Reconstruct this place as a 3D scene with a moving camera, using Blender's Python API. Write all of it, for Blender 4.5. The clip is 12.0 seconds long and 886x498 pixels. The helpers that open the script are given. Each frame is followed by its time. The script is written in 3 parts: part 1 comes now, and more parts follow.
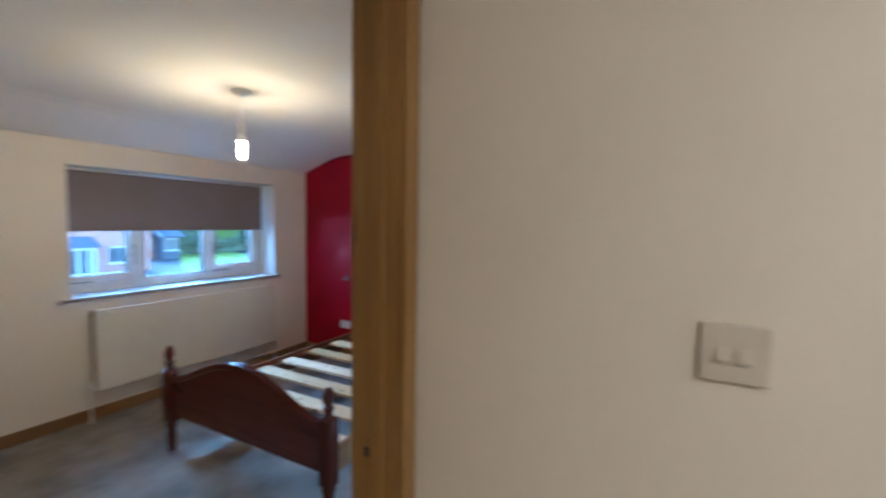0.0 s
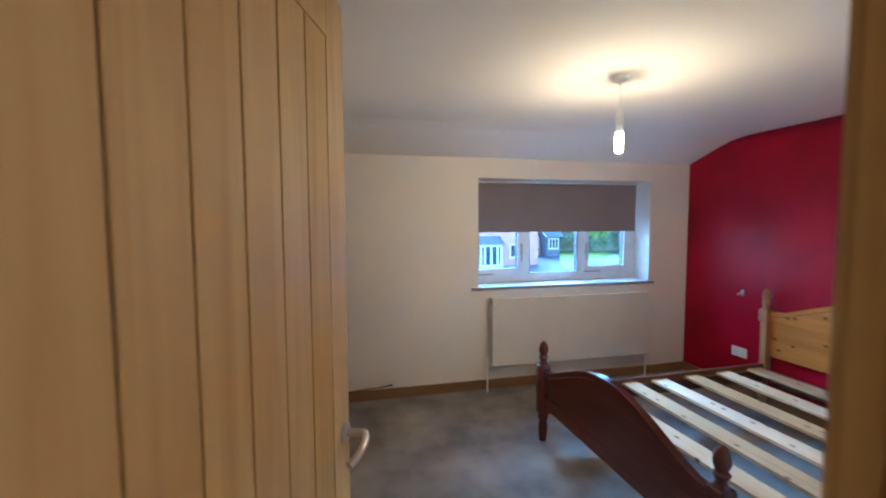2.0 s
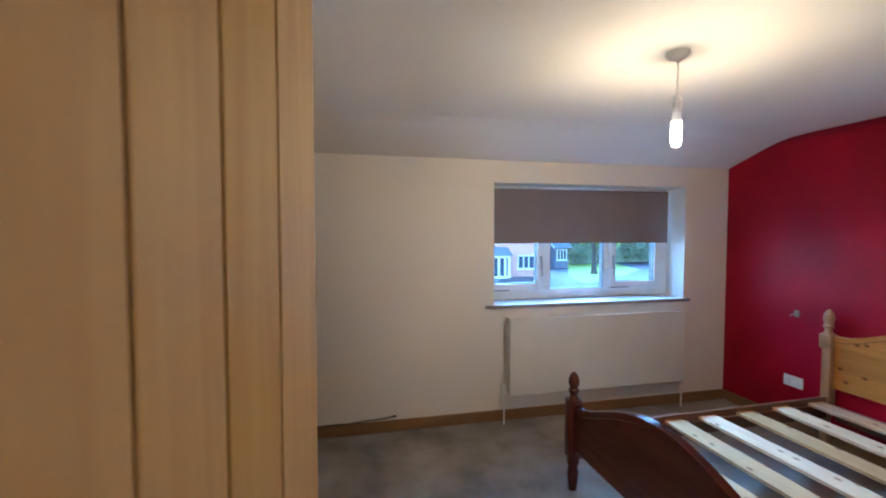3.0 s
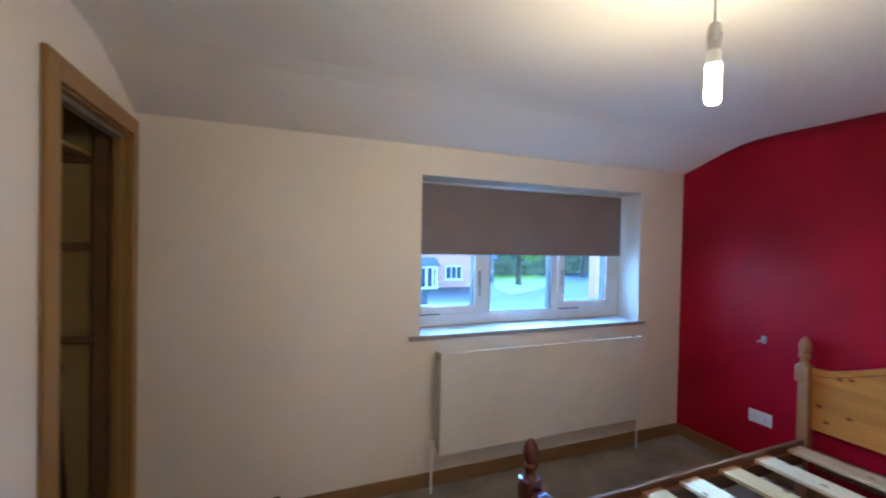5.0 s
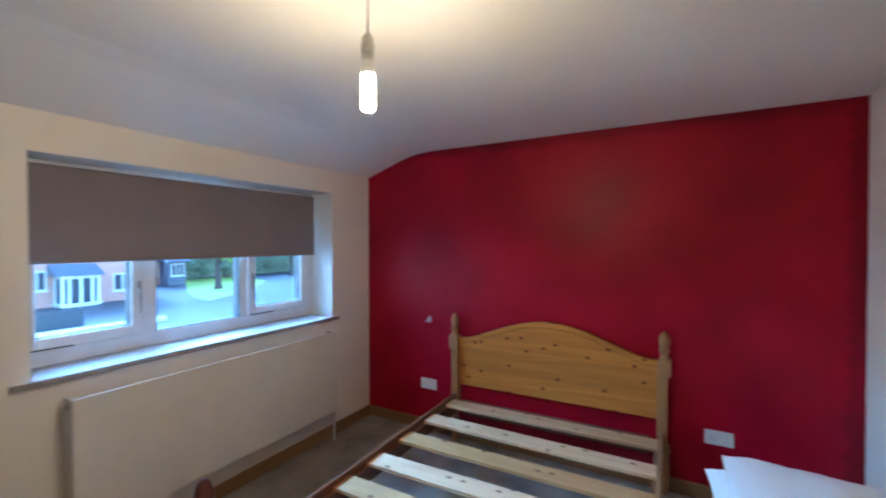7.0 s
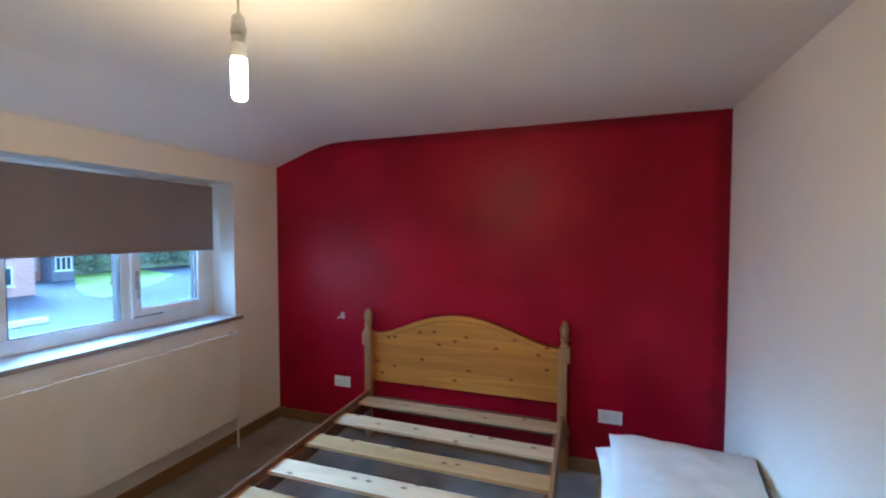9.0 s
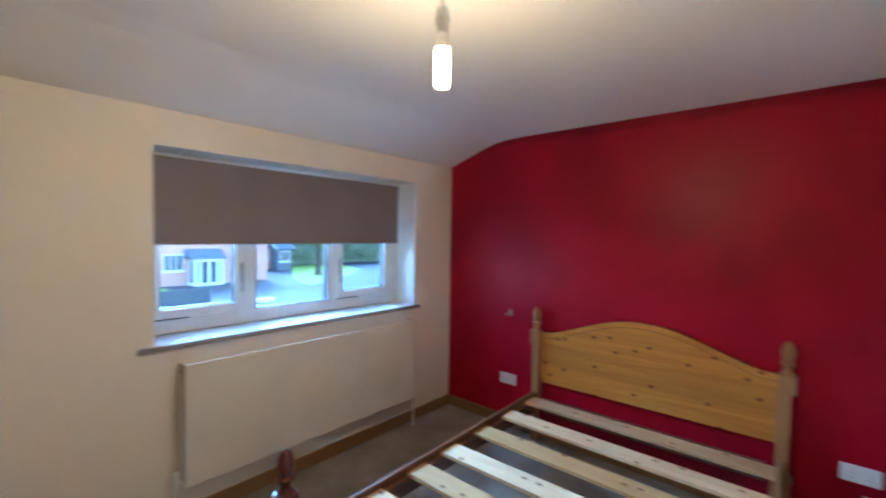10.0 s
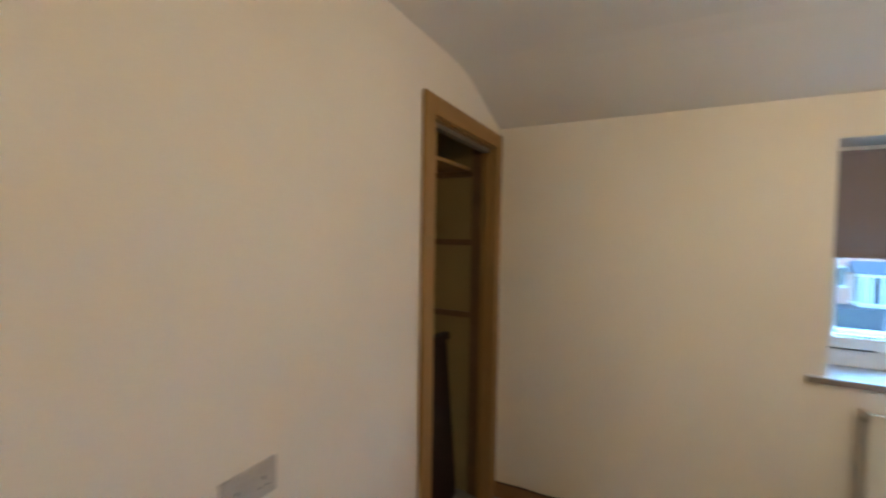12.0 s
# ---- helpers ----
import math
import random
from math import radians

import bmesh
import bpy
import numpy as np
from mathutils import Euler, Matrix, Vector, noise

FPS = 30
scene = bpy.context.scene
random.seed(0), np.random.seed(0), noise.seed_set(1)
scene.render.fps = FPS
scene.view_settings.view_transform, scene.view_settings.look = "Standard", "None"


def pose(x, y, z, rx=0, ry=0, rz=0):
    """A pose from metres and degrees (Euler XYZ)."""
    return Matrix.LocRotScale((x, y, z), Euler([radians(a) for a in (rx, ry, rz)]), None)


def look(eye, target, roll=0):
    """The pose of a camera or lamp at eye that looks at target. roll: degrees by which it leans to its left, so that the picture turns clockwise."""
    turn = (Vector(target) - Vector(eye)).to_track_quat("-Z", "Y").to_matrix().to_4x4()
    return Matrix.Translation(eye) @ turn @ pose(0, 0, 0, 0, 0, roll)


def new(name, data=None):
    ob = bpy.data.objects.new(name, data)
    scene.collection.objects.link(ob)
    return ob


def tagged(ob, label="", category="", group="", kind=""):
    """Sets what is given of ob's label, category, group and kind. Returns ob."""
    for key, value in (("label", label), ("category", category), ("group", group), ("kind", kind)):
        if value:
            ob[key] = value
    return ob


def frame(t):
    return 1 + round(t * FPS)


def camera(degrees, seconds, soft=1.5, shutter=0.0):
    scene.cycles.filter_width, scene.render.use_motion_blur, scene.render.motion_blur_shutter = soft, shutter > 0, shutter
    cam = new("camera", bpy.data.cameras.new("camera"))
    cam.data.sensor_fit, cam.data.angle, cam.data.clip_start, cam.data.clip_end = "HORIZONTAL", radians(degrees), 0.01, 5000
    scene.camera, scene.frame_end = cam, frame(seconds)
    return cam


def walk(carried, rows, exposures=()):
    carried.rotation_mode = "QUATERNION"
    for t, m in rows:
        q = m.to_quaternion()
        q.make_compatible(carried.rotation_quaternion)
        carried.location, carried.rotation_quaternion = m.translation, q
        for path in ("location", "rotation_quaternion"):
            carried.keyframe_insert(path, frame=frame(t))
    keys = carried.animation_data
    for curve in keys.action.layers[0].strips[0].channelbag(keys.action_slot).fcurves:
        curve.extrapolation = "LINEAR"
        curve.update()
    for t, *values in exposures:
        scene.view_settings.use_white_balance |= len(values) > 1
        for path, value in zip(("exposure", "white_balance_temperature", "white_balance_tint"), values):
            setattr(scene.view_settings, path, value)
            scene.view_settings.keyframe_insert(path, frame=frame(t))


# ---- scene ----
cam = camera(93.6, 12.0, soft=2.0, shutter=0.5)
PATH = [
    (0, (-0.128, 0.503, 1.563), (-1.091, 2.251, 1.437), 0.9),
    (0.5, (-0.197, 0.533, 1.56), (-1.689, 1.858, 1.433), 0.4),
    (1, (-0.222, 0.582, 1.563), (-2.031, 1.425, 1.425), 0.1),
    (1.5, (-0.236, 0.633, 1.565), (-2.153, 1.185, 1.416), 0.0),
    (2, (-0.397, 0.682, 1.56), (-2.341, 1.132, 1.427), -0.2),
    (2.5, (-0.61, 0.705, 1.556), (-2.563, 1.126, 1.46), -0.3),
    (4.3, (-1.310, 0.878, 1.538), (-3.248, 1.370, 1.500), 1.3),
    (4.5, (-1.399, 0.906, 1.547), (-3.32, 1.461, 1.504), 1.3),
    (5, (-1.572, 1.008, 1.534), (-3.426, 1.758, 1.502), 1.2),
    (5.5, (-1.652, 1.085, 1.535), (-3.383, 2.088, 1.505), 1.0),
    (6, (-1.674, 1.106, 1.548), (-3.198, 2.4, 1.514), 0.7),
    (6.5, (-1.641, 1.124, 1.543), (-2.907, 2.673, 1.512), 0.3),
    (7, (-1.583, 1.163, 1.549), (-2.563, 2.906, 1.519), -0.1),
    (7.5, (-1.508, 1.214, 1.555), (-2.211, 3.086, 1.516), -0.2),
    (7.7, (-1.487, 1.230, 1.557), (-2.083, 3.139, 1.510), -0.3),
    (9.3, (-1.493, 1.249, 1.579), (-2.228, 3.107, 1.484), 0.3),
    (9.5, (-1.531, 1.256, 1.577), (-2.441, 3.035, 1.48), 0.3),
    (10, (-1.594, 1.245, 1.527), (-2.91, 2.75, 1.46), 0.9),
    (10.5, (-1.704, 1.222, 1.571), (-3.417, 2.249, 1.459), 1.3),
    (11, (-1.788, 1.188, 1.52), (-3.75, 1.568, 1.427), 1.4),
    (11.5, (-1.802, 1.201, 1.522), (-3.782, 0.928, 1.441), 1.0),
    (12, (-1.727, 1.193, 1.536), (-3.504, 0.279, 1.457), 0.9),
]

walk(cam, [(t, look(eye, target, roll)) for t, eye, target, roll in PATH],
     exposures=[(0, 2.62, 5500, 10), (0.5, 2.62, 5500, 10), (1.5, 2.87, 5600, 11), (2.5, 2.82, 5650, 14), (4.5, 2.76, 5550, 13), (5.5, 2.80, 5600, 11), (6.5, 2.62, 5650, 12), (7.0, 2.62, 5680, 12), (7.5, 2.60, 5700, 12), (9.5, 2.66, 6050, 13), (10.5, 2.88, 6050, 11), (11, 2.94, 6100, 10), (12, 2.84, 6350, 7)])

# ---------- light ----------
world = bpy.data.worlds.new("overcast_sky")
scene.world = world
world.use_nodes = True
wn = world.node_tree
sky = wn.nodes.new("ShaderNodeTexSky")
sky.sky_type = "NISHITA"
sky.sun_disc = False
sky.sun_elevation = radians(27)
sky.sun_rotation = radians(-91)
sky.air_density, sky.dust_density, sky.ozone_density = 1.2, 0.4, 5.0
grey_blue = wn.nodes.new("ShaderNodeMix")
grey_blue.data_type, grey_blue.blend_type = "RGBA", "MULTIPLY"
grey_blue.inputs["Factor"].default_value = 1.0
grey_blue.inputs["B"].default_value = (0.66, 0.92, 1.12, 1)
wn.links.new(sky.outputs[0], grey_blue.inputs["A"])
wn.links.new(grey_blue.outputs["Result"], wn.nodes["Background"].inputs[0])
wn.nodes["Background"].inputs[1].default_value = 0.41

sun_data = bpy.data.lights.new("sun", "SUN")
sun_data.energy, sun_data.angle, sun_data.color = 3.5, radians(40), (0.26, 0.62, 1.0)
sun = new("sun", sun_data)
sun.matrix_world = look((-30, 1.5, 15), (0, 2, 0))


# ---------- materials ----------
def material(name, colour, rough=0.6, var=0.12, scale=6.0, fine=120.0, bump=0.15, metal=0.0, stretch=(1, 1, 1), tint=None, spec=0.5, coat=0.0):
    """Two scales of colour change, grain relief and uneven gloss over a base colour."""
    m = bpy.data.materials.new(name)
    m.use_nodes = True
    nt = m.node_tree
    b = nt.nodes["Principled BSDF"]
    geo = nt.nodes.new("ShaderNodeTexCoord")
    mp = nt.nodes.new("ShaderNodeMapping")
    mp.inputs["Scale"].default_value = stretch
    nt.links.new(geo.outputs["Object"], mp.inputs[0])
    big = nt.nodes.new("ShaderNodeTexNoise")
    big.inputs["Scale"].default_value, big.inputs["Detail"].default_value = scale, 6
    small = nt.nodes.new("ShaderNodeTexNoise")
    small.inputs["Scale"].default_value, small.inputs["Detail"].default_value = fine, 3
    for n in (big, small):
        nt.links.new(mp.outputs[0], n.inputs["Vector"])
    mix = nt.nodes.new("ShaderNodeMath")
    mix.operation = "MULTIPLY_ADD"
    nt.links.new(small.outputs[0], mix.inputs[0])
    mix.inputs[1].default_value = 0.4
    nt.links.new(big.outputs[0], mix.inputs[2])
    ramp = nt.nodes.new("ShaderNodeValToRGB")
    dark = tint or tuple(c * (1 - 2 * var) for c in colour)
    ramp.color_ramp.elements[0].position, ramp.color_ramp.elements[1].position = 0.45, 0.95
    ramp.color_ramp.elements[0].color = (*dark, 1)
    ramp.color_ramp.elements[1].color = (*(min(1, c * (1 + var)) for c in colour), 1)
    nt.links.new(mix.outputs[0], ramp.inputs[0])
    nt.links.new(ramp.outputs[0], b.inputs["Base Color"])
    rr = nt.nodes.new("ShaderNodeMapRange")
    rr.inputs["To Min"].default_value, rr.inputs["To Max"].default_value = max(0.02, rough - 0.1), min(1, rough + 0.1)
    nt.links.new(big.outputs[0], rr.inputs[0])
    nt.links.new(rr.outputs[0], b.inputs["Roughness"])
    b.inputs["Metallic"].default_value = metal
    b.inputs["Specular IOR Level"].default_value = spec
    b.inputs["Coat Weight"].default_value = coat
    if bump:
        bp = nt.nodes.new("ShaderNodeBump")
        bp.inputs["Strength"].default_value, bp.inputs["Distance"].default_value = bump, 0.002
        nt.links.new(mix.outputs[0], bp.inputs["Height"])
        nt.links.new(bp.outputs[0], b.inputs["Normal"])
    return m


def brick_material(name, colour, mortar):
    m = bpy.data.materials.new(name)
    m.use_nodes = True
    nt = m.node_tree
    b = nt.nodes["Principled BSDF"]
    tc = nt.nodes.new("ShaderNodeTexCoord")
    sep, com = nt.nodes.new("ShaderNodeSeparateXYZ"), nt.nodes.new("ShaderNodeCombineXYZ")
    nt.links.new(tc.outputs["Object"], sep.inputs[0])
    add = nt.nodes.new("ShaderNodeMath")
    nt.links.new(sep.outputs[0], add.inputs[0])
    nt.links.new(sep.outputs[1], add.inputs[1])
    nt.links.new(add.outputs[0], com.inputs[0])
    nt.links.new(sep.outputs[2], com.inputs[1])
    br = nt.nodes.new("ShaderNodeTexBrick")
    br.inputs["Scale"].default_value = 1.0
    br.inputs["Brick Width"].default_value, br.inputs["Row Height"].default_value, br.inputs["Mortar Size"].default_value = 0.225, 0.075, 0.01
    br.inputs["Color1"].default_value = (*colour, 1)
    br.inputs["Color2"].default_value = (*(c * 0.7 for c in colour), 1)
    br.inputs["Mortar"].default_value = (*mortar, 1)
    nt.links.new(com.outputs[0], br.inputs[0])
    nt.links.new(br.outputs[0], b.inputs["Base Color"])
    b.inputs["Roughness"].default_value = 0.9
    return m


def pine_material(name, pale, dark, axis=0, knots="", rough=0.4, vary=0.0, boards=0.0):
    """Pine: long growth lines along one axis and scattered dark knots."""
    m = bpy.data.materials.new(name)
    m.use_nodes = True
    nt = m.node_tree
    b = nt.nodes["Principled BSDF"]
    tc, mp = nt.nodes.new("ShaderNodeTexCoord"), nt.nodes.new("ShaderNodeMapping")
    sc = [9.0, 9.0, 9.0]
    sc[axis] = 0.7
    mp.inputs["Scale"].default_value = sc
    info = nt.nodes.new("ShaderNodeObjectInfo")
    off = nt.nodes.new("ShaderNodeVectorMath")
    nt.links.new(tc.outputs["Object"], off.inputs[0])
    nt.links.new(info.outputs["Random"], off.inputs[1])
    nt.links.new(off.outputs[0], mp.inputs[0])
    n = nt.nodes.new("ShaderNodeTexNoise")
    n.inputs["Scale"].default_value, n.inputs["Detail"].default_value, n.inputs["Distortion"].default_value = 2.2, 8, 0.8
    nt.links.new(mp.outputs[0], n.inputs["Vector"])
    ramp = nt.nodes.new("ShaderNodeValToRGB")
    ramp.color_ramp.elements[0].position, ramp.color_ramp.elements[1].position = 0.3, 0.7
    ramp.color_ramp.elements[0].color, ramp.color_ramp.elements[1].color = (*dark, 1), (*pale, 1)
    nt.links.new(n.outputs[0], ramp.inputs[0])
    out = ramp.outputs[0]
    if knots:
        sep, com = nt.nodes.new("ShaderNodeSeparateXYZ"), nt.nodes.new("ShaderNodeCombineXYZ")
        nt.links.new(off.outputs[0], sep.inputs[0])
        nt.links.new(sep.outputs["X"], com.inputs[0])
        nt.links.new(sep.outputs[knots], com.inputs[1])
        warp = nt.nodes.new("ShaderNodeMapping")
        warp.inputs["Scale"].default_value = (4.4, 7.2, 1)
        nt.links.new(com.outputs[0], warp.inputs[0])
        v = nt.nodes.new("ShaderNodeTexVoronoi")
        v.voronoi_dimensions = "2D"
        v.inputs["Scale"].default_value = 1.0
        nt.links.new(warp.outputs[0], v.inputs["Vector"])
        kr = nt.nodes.new("ShaderNodeValToRGB")
        kr.color_ramp.elements[0].position, kr.color_ramp.elements[1].position = 0.035, 0.10
        kr.color_ramp.elements[0].color, kr.color_ramp.elements[1].color = (0.32, 0.16, 0.08, 1), (1, 1, 1, 1)
        nt.links.new(v.outputs["Distance"], kr.inputs[0])
        mul = nt.nodes.new("ShaderNodeMix")
        mul.data_type, mul.blend_type = "RGBA", "MULTIPLY"
        mul.inputs["Factor"].default_value = 1.0
        nt.links.new(out, mul.inputs["A"])
        nt.links.new(kr.outputs[0], mul.inputs["B"])
        out = mul.outputs["Result"]
    if boards:
        cut, row = nt.nodes.new("ShaderNodeSeparateXYZ"), nt.nodes.new("ShaderNodeMath")
        nt.links.new(tc.outputs["Object"], cut.inputs[0])
        row.operation = "SNAP"
        row.inputs[1].default_value = boards
        nt.links.new(cut.outputs["Z"], row.inputs[0])
        rnd, tone = nt.nodes.new("ShaderNodeTexWhiteNoise"), nt.nodes.new("ShaderNodeMapRange")
        rnd.noise_dimensions = "1D"
        nt.links.new(row.outputs[0], rnd.inputs["W"])
        tone.inputs["To Min"].default_value, tone.inputs["To Max"].default_value = 0.88, 1.12
        nt.links.new(rnd.outputs["Value"], tone.inputs[0])
        tint = nt.nodes.new("ShaderNodeHueSaturation")
        nt.links.new(tone.outputs[0], tint.inputs["Value"])
        nt.links.new(out, tint.inputs["Color"])
        out = tint.outputs[0]
    if vary:
        hue = nt.nodes.new("ShaderNodeHueSaturation")
        val = nt.nodes.new("ShaderNodeMapRange")
        val.inputs["To Min"].default_value, val.inputs["To Max"].default_value = 1 - vary, 1 + vary * 0.4
        sat = nt.nodes.new("ShaderNodeMapRange")
        sat.inputs["To Min"].default_value, sat.inputs["To Max"].default_value = 1 + vary, 1 - vary
        nt.links.new(info.outputs["Random"], val.inputs[0])
        nt.links.new(info.outputs["Random"], sat.inputs[0])
        nt.links.new(val.outputs[0], hue.inputs["Value"])
        nt.links.new(sat.outputs[0], hue.inputs["Saturation"])
        nt.links.new(out, hue.inputs["Color"])
        out = hue.outputs[0]
    nt.links.new(out, b.inputs["Base Color"])
    b.inputs["Roughness"].default_value = rough
    bp = nt.nodes.new("ShaderNodeBump")
    bp.inputs["Strength"].default_value, bp.inputs["Distance"].default_value = 0.2, 0.001
    nt.links.new(n.outputs[0], bp.inputs["Height"])
    nt.links.new(bp.outputs[0], b.inputs["Normal"])
    return m


def glow(name, colour, strength):
    m = bpy.data.materials.new(name)
    m.use_nodes = True
    b = m.node_tree.nodes["Principled BSDF"]
    b.inputs["Base Color"].default_value = (0.9, 0.9, 0.9, 1)
    b.inputs["Emission Color"].default_value = (*colour, 1)
    b.inputs["Emission Strength"].default_value = strength
    return m


def glass_material(name):
    m = bpy.data.materials.new(name)
    m.use_nodes = True
    b = m.node_tree.nodes["Principled BSDF"]
    b.inputs["Base Color"].default_value = (0.95, 0.98, 1, 1)
    b.inputs["Transmission Weight"].default_value = 1.0
    b.inputs["Roughness"].default_value = 0.0
    b.inputs["IOR"].default_value = 1.45
    return m


M_CREAM = material("cream_wall_paint", (0.86, 0.79, 0.71), 0.55, 0.03, 1.3, 260, 0.12)
M_RED = material("crimson_wall_paint", (0.39, 0.0013, 0.019), 0.44, 0.2, 1.9, 220, 0.08, spec=0.22)


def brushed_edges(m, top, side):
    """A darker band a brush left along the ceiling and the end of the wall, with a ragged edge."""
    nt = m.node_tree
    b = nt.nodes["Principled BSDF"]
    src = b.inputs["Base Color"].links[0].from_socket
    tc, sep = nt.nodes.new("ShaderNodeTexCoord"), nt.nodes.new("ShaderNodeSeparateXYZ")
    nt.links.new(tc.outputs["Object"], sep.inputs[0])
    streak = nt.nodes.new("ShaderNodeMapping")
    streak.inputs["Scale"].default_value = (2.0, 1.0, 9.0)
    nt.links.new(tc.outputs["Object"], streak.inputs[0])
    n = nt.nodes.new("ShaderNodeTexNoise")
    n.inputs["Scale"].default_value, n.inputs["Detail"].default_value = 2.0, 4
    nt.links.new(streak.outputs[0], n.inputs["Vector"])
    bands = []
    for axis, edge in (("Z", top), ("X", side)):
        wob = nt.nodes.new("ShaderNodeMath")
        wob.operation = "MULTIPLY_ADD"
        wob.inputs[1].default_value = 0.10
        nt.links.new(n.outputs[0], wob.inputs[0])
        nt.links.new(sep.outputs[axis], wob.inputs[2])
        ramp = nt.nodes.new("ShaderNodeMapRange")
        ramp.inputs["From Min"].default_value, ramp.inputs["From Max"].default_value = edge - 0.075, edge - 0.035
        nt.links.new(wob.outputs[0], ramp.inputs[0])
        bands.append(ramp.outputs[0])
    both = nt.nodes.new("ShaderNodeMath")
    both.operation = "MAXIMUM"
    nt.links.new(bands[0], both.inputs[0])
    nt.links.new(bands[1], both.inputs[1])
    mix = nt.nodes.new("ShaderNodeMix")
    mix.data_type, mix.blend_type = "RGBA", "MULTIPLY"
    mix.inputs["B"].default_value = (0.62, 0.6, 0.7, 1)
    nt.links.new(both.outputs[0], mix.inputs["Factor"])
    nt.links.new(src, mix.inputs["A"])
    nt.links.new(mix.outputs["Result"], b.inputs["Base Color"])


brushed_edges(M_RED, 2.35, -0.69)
M_CEIL = material("ceiling_paint", (0.84, 0.80, 0.76), 0.8, 0.02, 1.2, 200, 0.15)
M_CARPET = material("grey_brown_carpet", (0.32, 0.295, 0.28), 1.0, 0.26, 3.0, 420, 0.9, spec=0.1)
M_OAK = pine_material("oak_trim", (0.36, 0.205, 0.07), (0.28, 0.15, 0.045), 2, "", 0.45)
M_OAKX = pine_material("oak_trim_level", (0.36, 0.205, 0.07), (0.28, 0.15, 0.045), 1, "", 0.45)
M_OAKXX = pine_material("oak_trim_long", (0.36, 0.205, 0.07), (0.28, 0.15, 0.045), 0, "", 0.45)
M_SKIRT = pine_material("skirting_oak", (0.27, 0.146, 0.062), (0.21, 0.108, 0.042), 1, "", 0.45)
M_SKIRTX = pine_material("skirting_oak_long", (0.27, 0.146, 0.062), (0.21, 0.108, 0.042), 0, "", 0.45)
M_DOOR = pine_material("oak_door_veneer", (0.60, 0.385, 0.145), (0.49, 0.285, 0.095), 2, "", 0.58, 0.06)
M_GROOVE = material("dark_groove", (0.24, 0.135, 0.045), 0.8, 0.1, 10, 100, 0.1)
M_UPVC = material("white_upvc", (0.74, 0.72, 0.70), 0.35, 0.05, 8, 60, 0.03)
M_SILL = material("white_sill_paint", (0.60, 0.62, 0.65), 0.35, 0.03, 5, 80, 0.05)
M_REVEAL = material("white_reveal_paint", (0.78, 0.76, 0.72), 0.6, 0.03, 3, 120, 0.08)
M_BLIND = material("brown_grey_blind_fabric", (0.255, 0.212, 0.218), 0.9, 0.05, 3, 500, 0.4)
M_RAD = material("cream_radiator_enamel", (0.74, 0.70, 0.63), 0.38, 0.03, 5, 90, 0.03)
M_RADSIDE = material("radiator_side_grey", (0.60, 0.58, 0.55), 0.5, 0.05, 8, 90, 0.05)
M_WHITE = material("white_plastic", (0.80, 0.79, 0.76), 0.3, 0.03, 20, 80, 0.02)
M_SATIN = material("satin_chrome", (0.62, 0.60, 0.56), 0.32, 0.06, 20, 90, 0.02, metal=1.0)
M_BRASS = material("worn_steel_hinge", (0.30, 0.27, 0.22), 0.35, 0.1, 30, 90, 0.05, metal=1.0)
M_MAHOG = pine_material("mahogany_stain", (0.115, 0.024, 0.016), (0.075, 0.014, 0.010), 0, "", 0.22)
M_MAHOGZ = pine_material("mahogany_stain_upright", (0.115, 0.024, 0.016), (0.075, 0.014, 0.010), 2, "", 0.22)
M_PINE = pine_material("varnished_pine", (0.57, 0.235, 0.045), (0.43, 0.155, 0.024), 0, "Z", 0.35, boards=0.083)
M_PINEPOST = pine_material("varnished_pine_upright", (0.40, 0.20, 0.085), (0.32, 0.15, 0.06), 2, "", 0.35)
M_SLATB = pine_material("tanned_pine_slat", (0.60, 0.36, 0.175), (0.48, 0.27, 0.12), 0, "Y", 0.6, 0.10)
M_SLAT = pine_material("raw_pine_slat", (0.80, 0.55, 0.335), (0.68, 0.43, 0.245), 0, "Y", 0.6, 0.14)
M_RAIL = pine_material("brown_rail", (0.20, 0.085, 0.04), (0.14, 0.055, 0.025), 1, "", 0.4)
M_RAILPALE = pine_material("worn_pine_rail", (0.36, 0.20, 0.10), (0.27, 0.14, 0.065), 1, "", 0.4)
M_CARD = material("brown_cardboard", (0.36, 0.24, 0.14), 0.85, 0.1, 6, 120, 0.2)
M_CARDGREY = material("grey_white_card", (0.45, 0.44, 0.44), 0.8, 0.08, 6, 120, 0.2)
M_LINEN = material("white_linen", (0.80, 0.79, 0.78), 0.85, 0.03, 6, 300, 0.4)
M_DARKWOOD = material("dark_wood", (0.020, 0.009, 0.008), 0.6, 0.2, 6, 60, 0.2, stretch=(1, 1, 0.1), spec=0.25)
M_TRACK = material("dull_track_metal", (0.20, 0.17, 0.15), 0.5, 0.2, 12, 80, 0.1)
M_BATTEN = material("brown_batten", (0.16, 0.085, 0.035), 0.6, 0.15, 8, 60, 0.1)
M_SWITCH = material("aged_switch_plastic", (0.68, 0.61, 0.53), 0.35, 0.03, 8, 90, 0.02)
M_OLDPLATE = material("greyed_socket_plastic", (0.50, 0.46, 0.43), 0.4, 0.06, 20, 80, 0.02)
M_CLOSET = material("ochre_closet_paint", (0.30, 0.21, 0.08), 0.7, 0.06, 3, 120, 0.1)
M_CABLE = material("brown_cable", (0.09, 0.055, 0.035), 0.5, 0.1, 20, 80, 0.05)
M_HANDLE = material("worn_grey_handle", (0.42, 0.38, 0.35), 0.45, 0.15, 30, 90, 0.05)
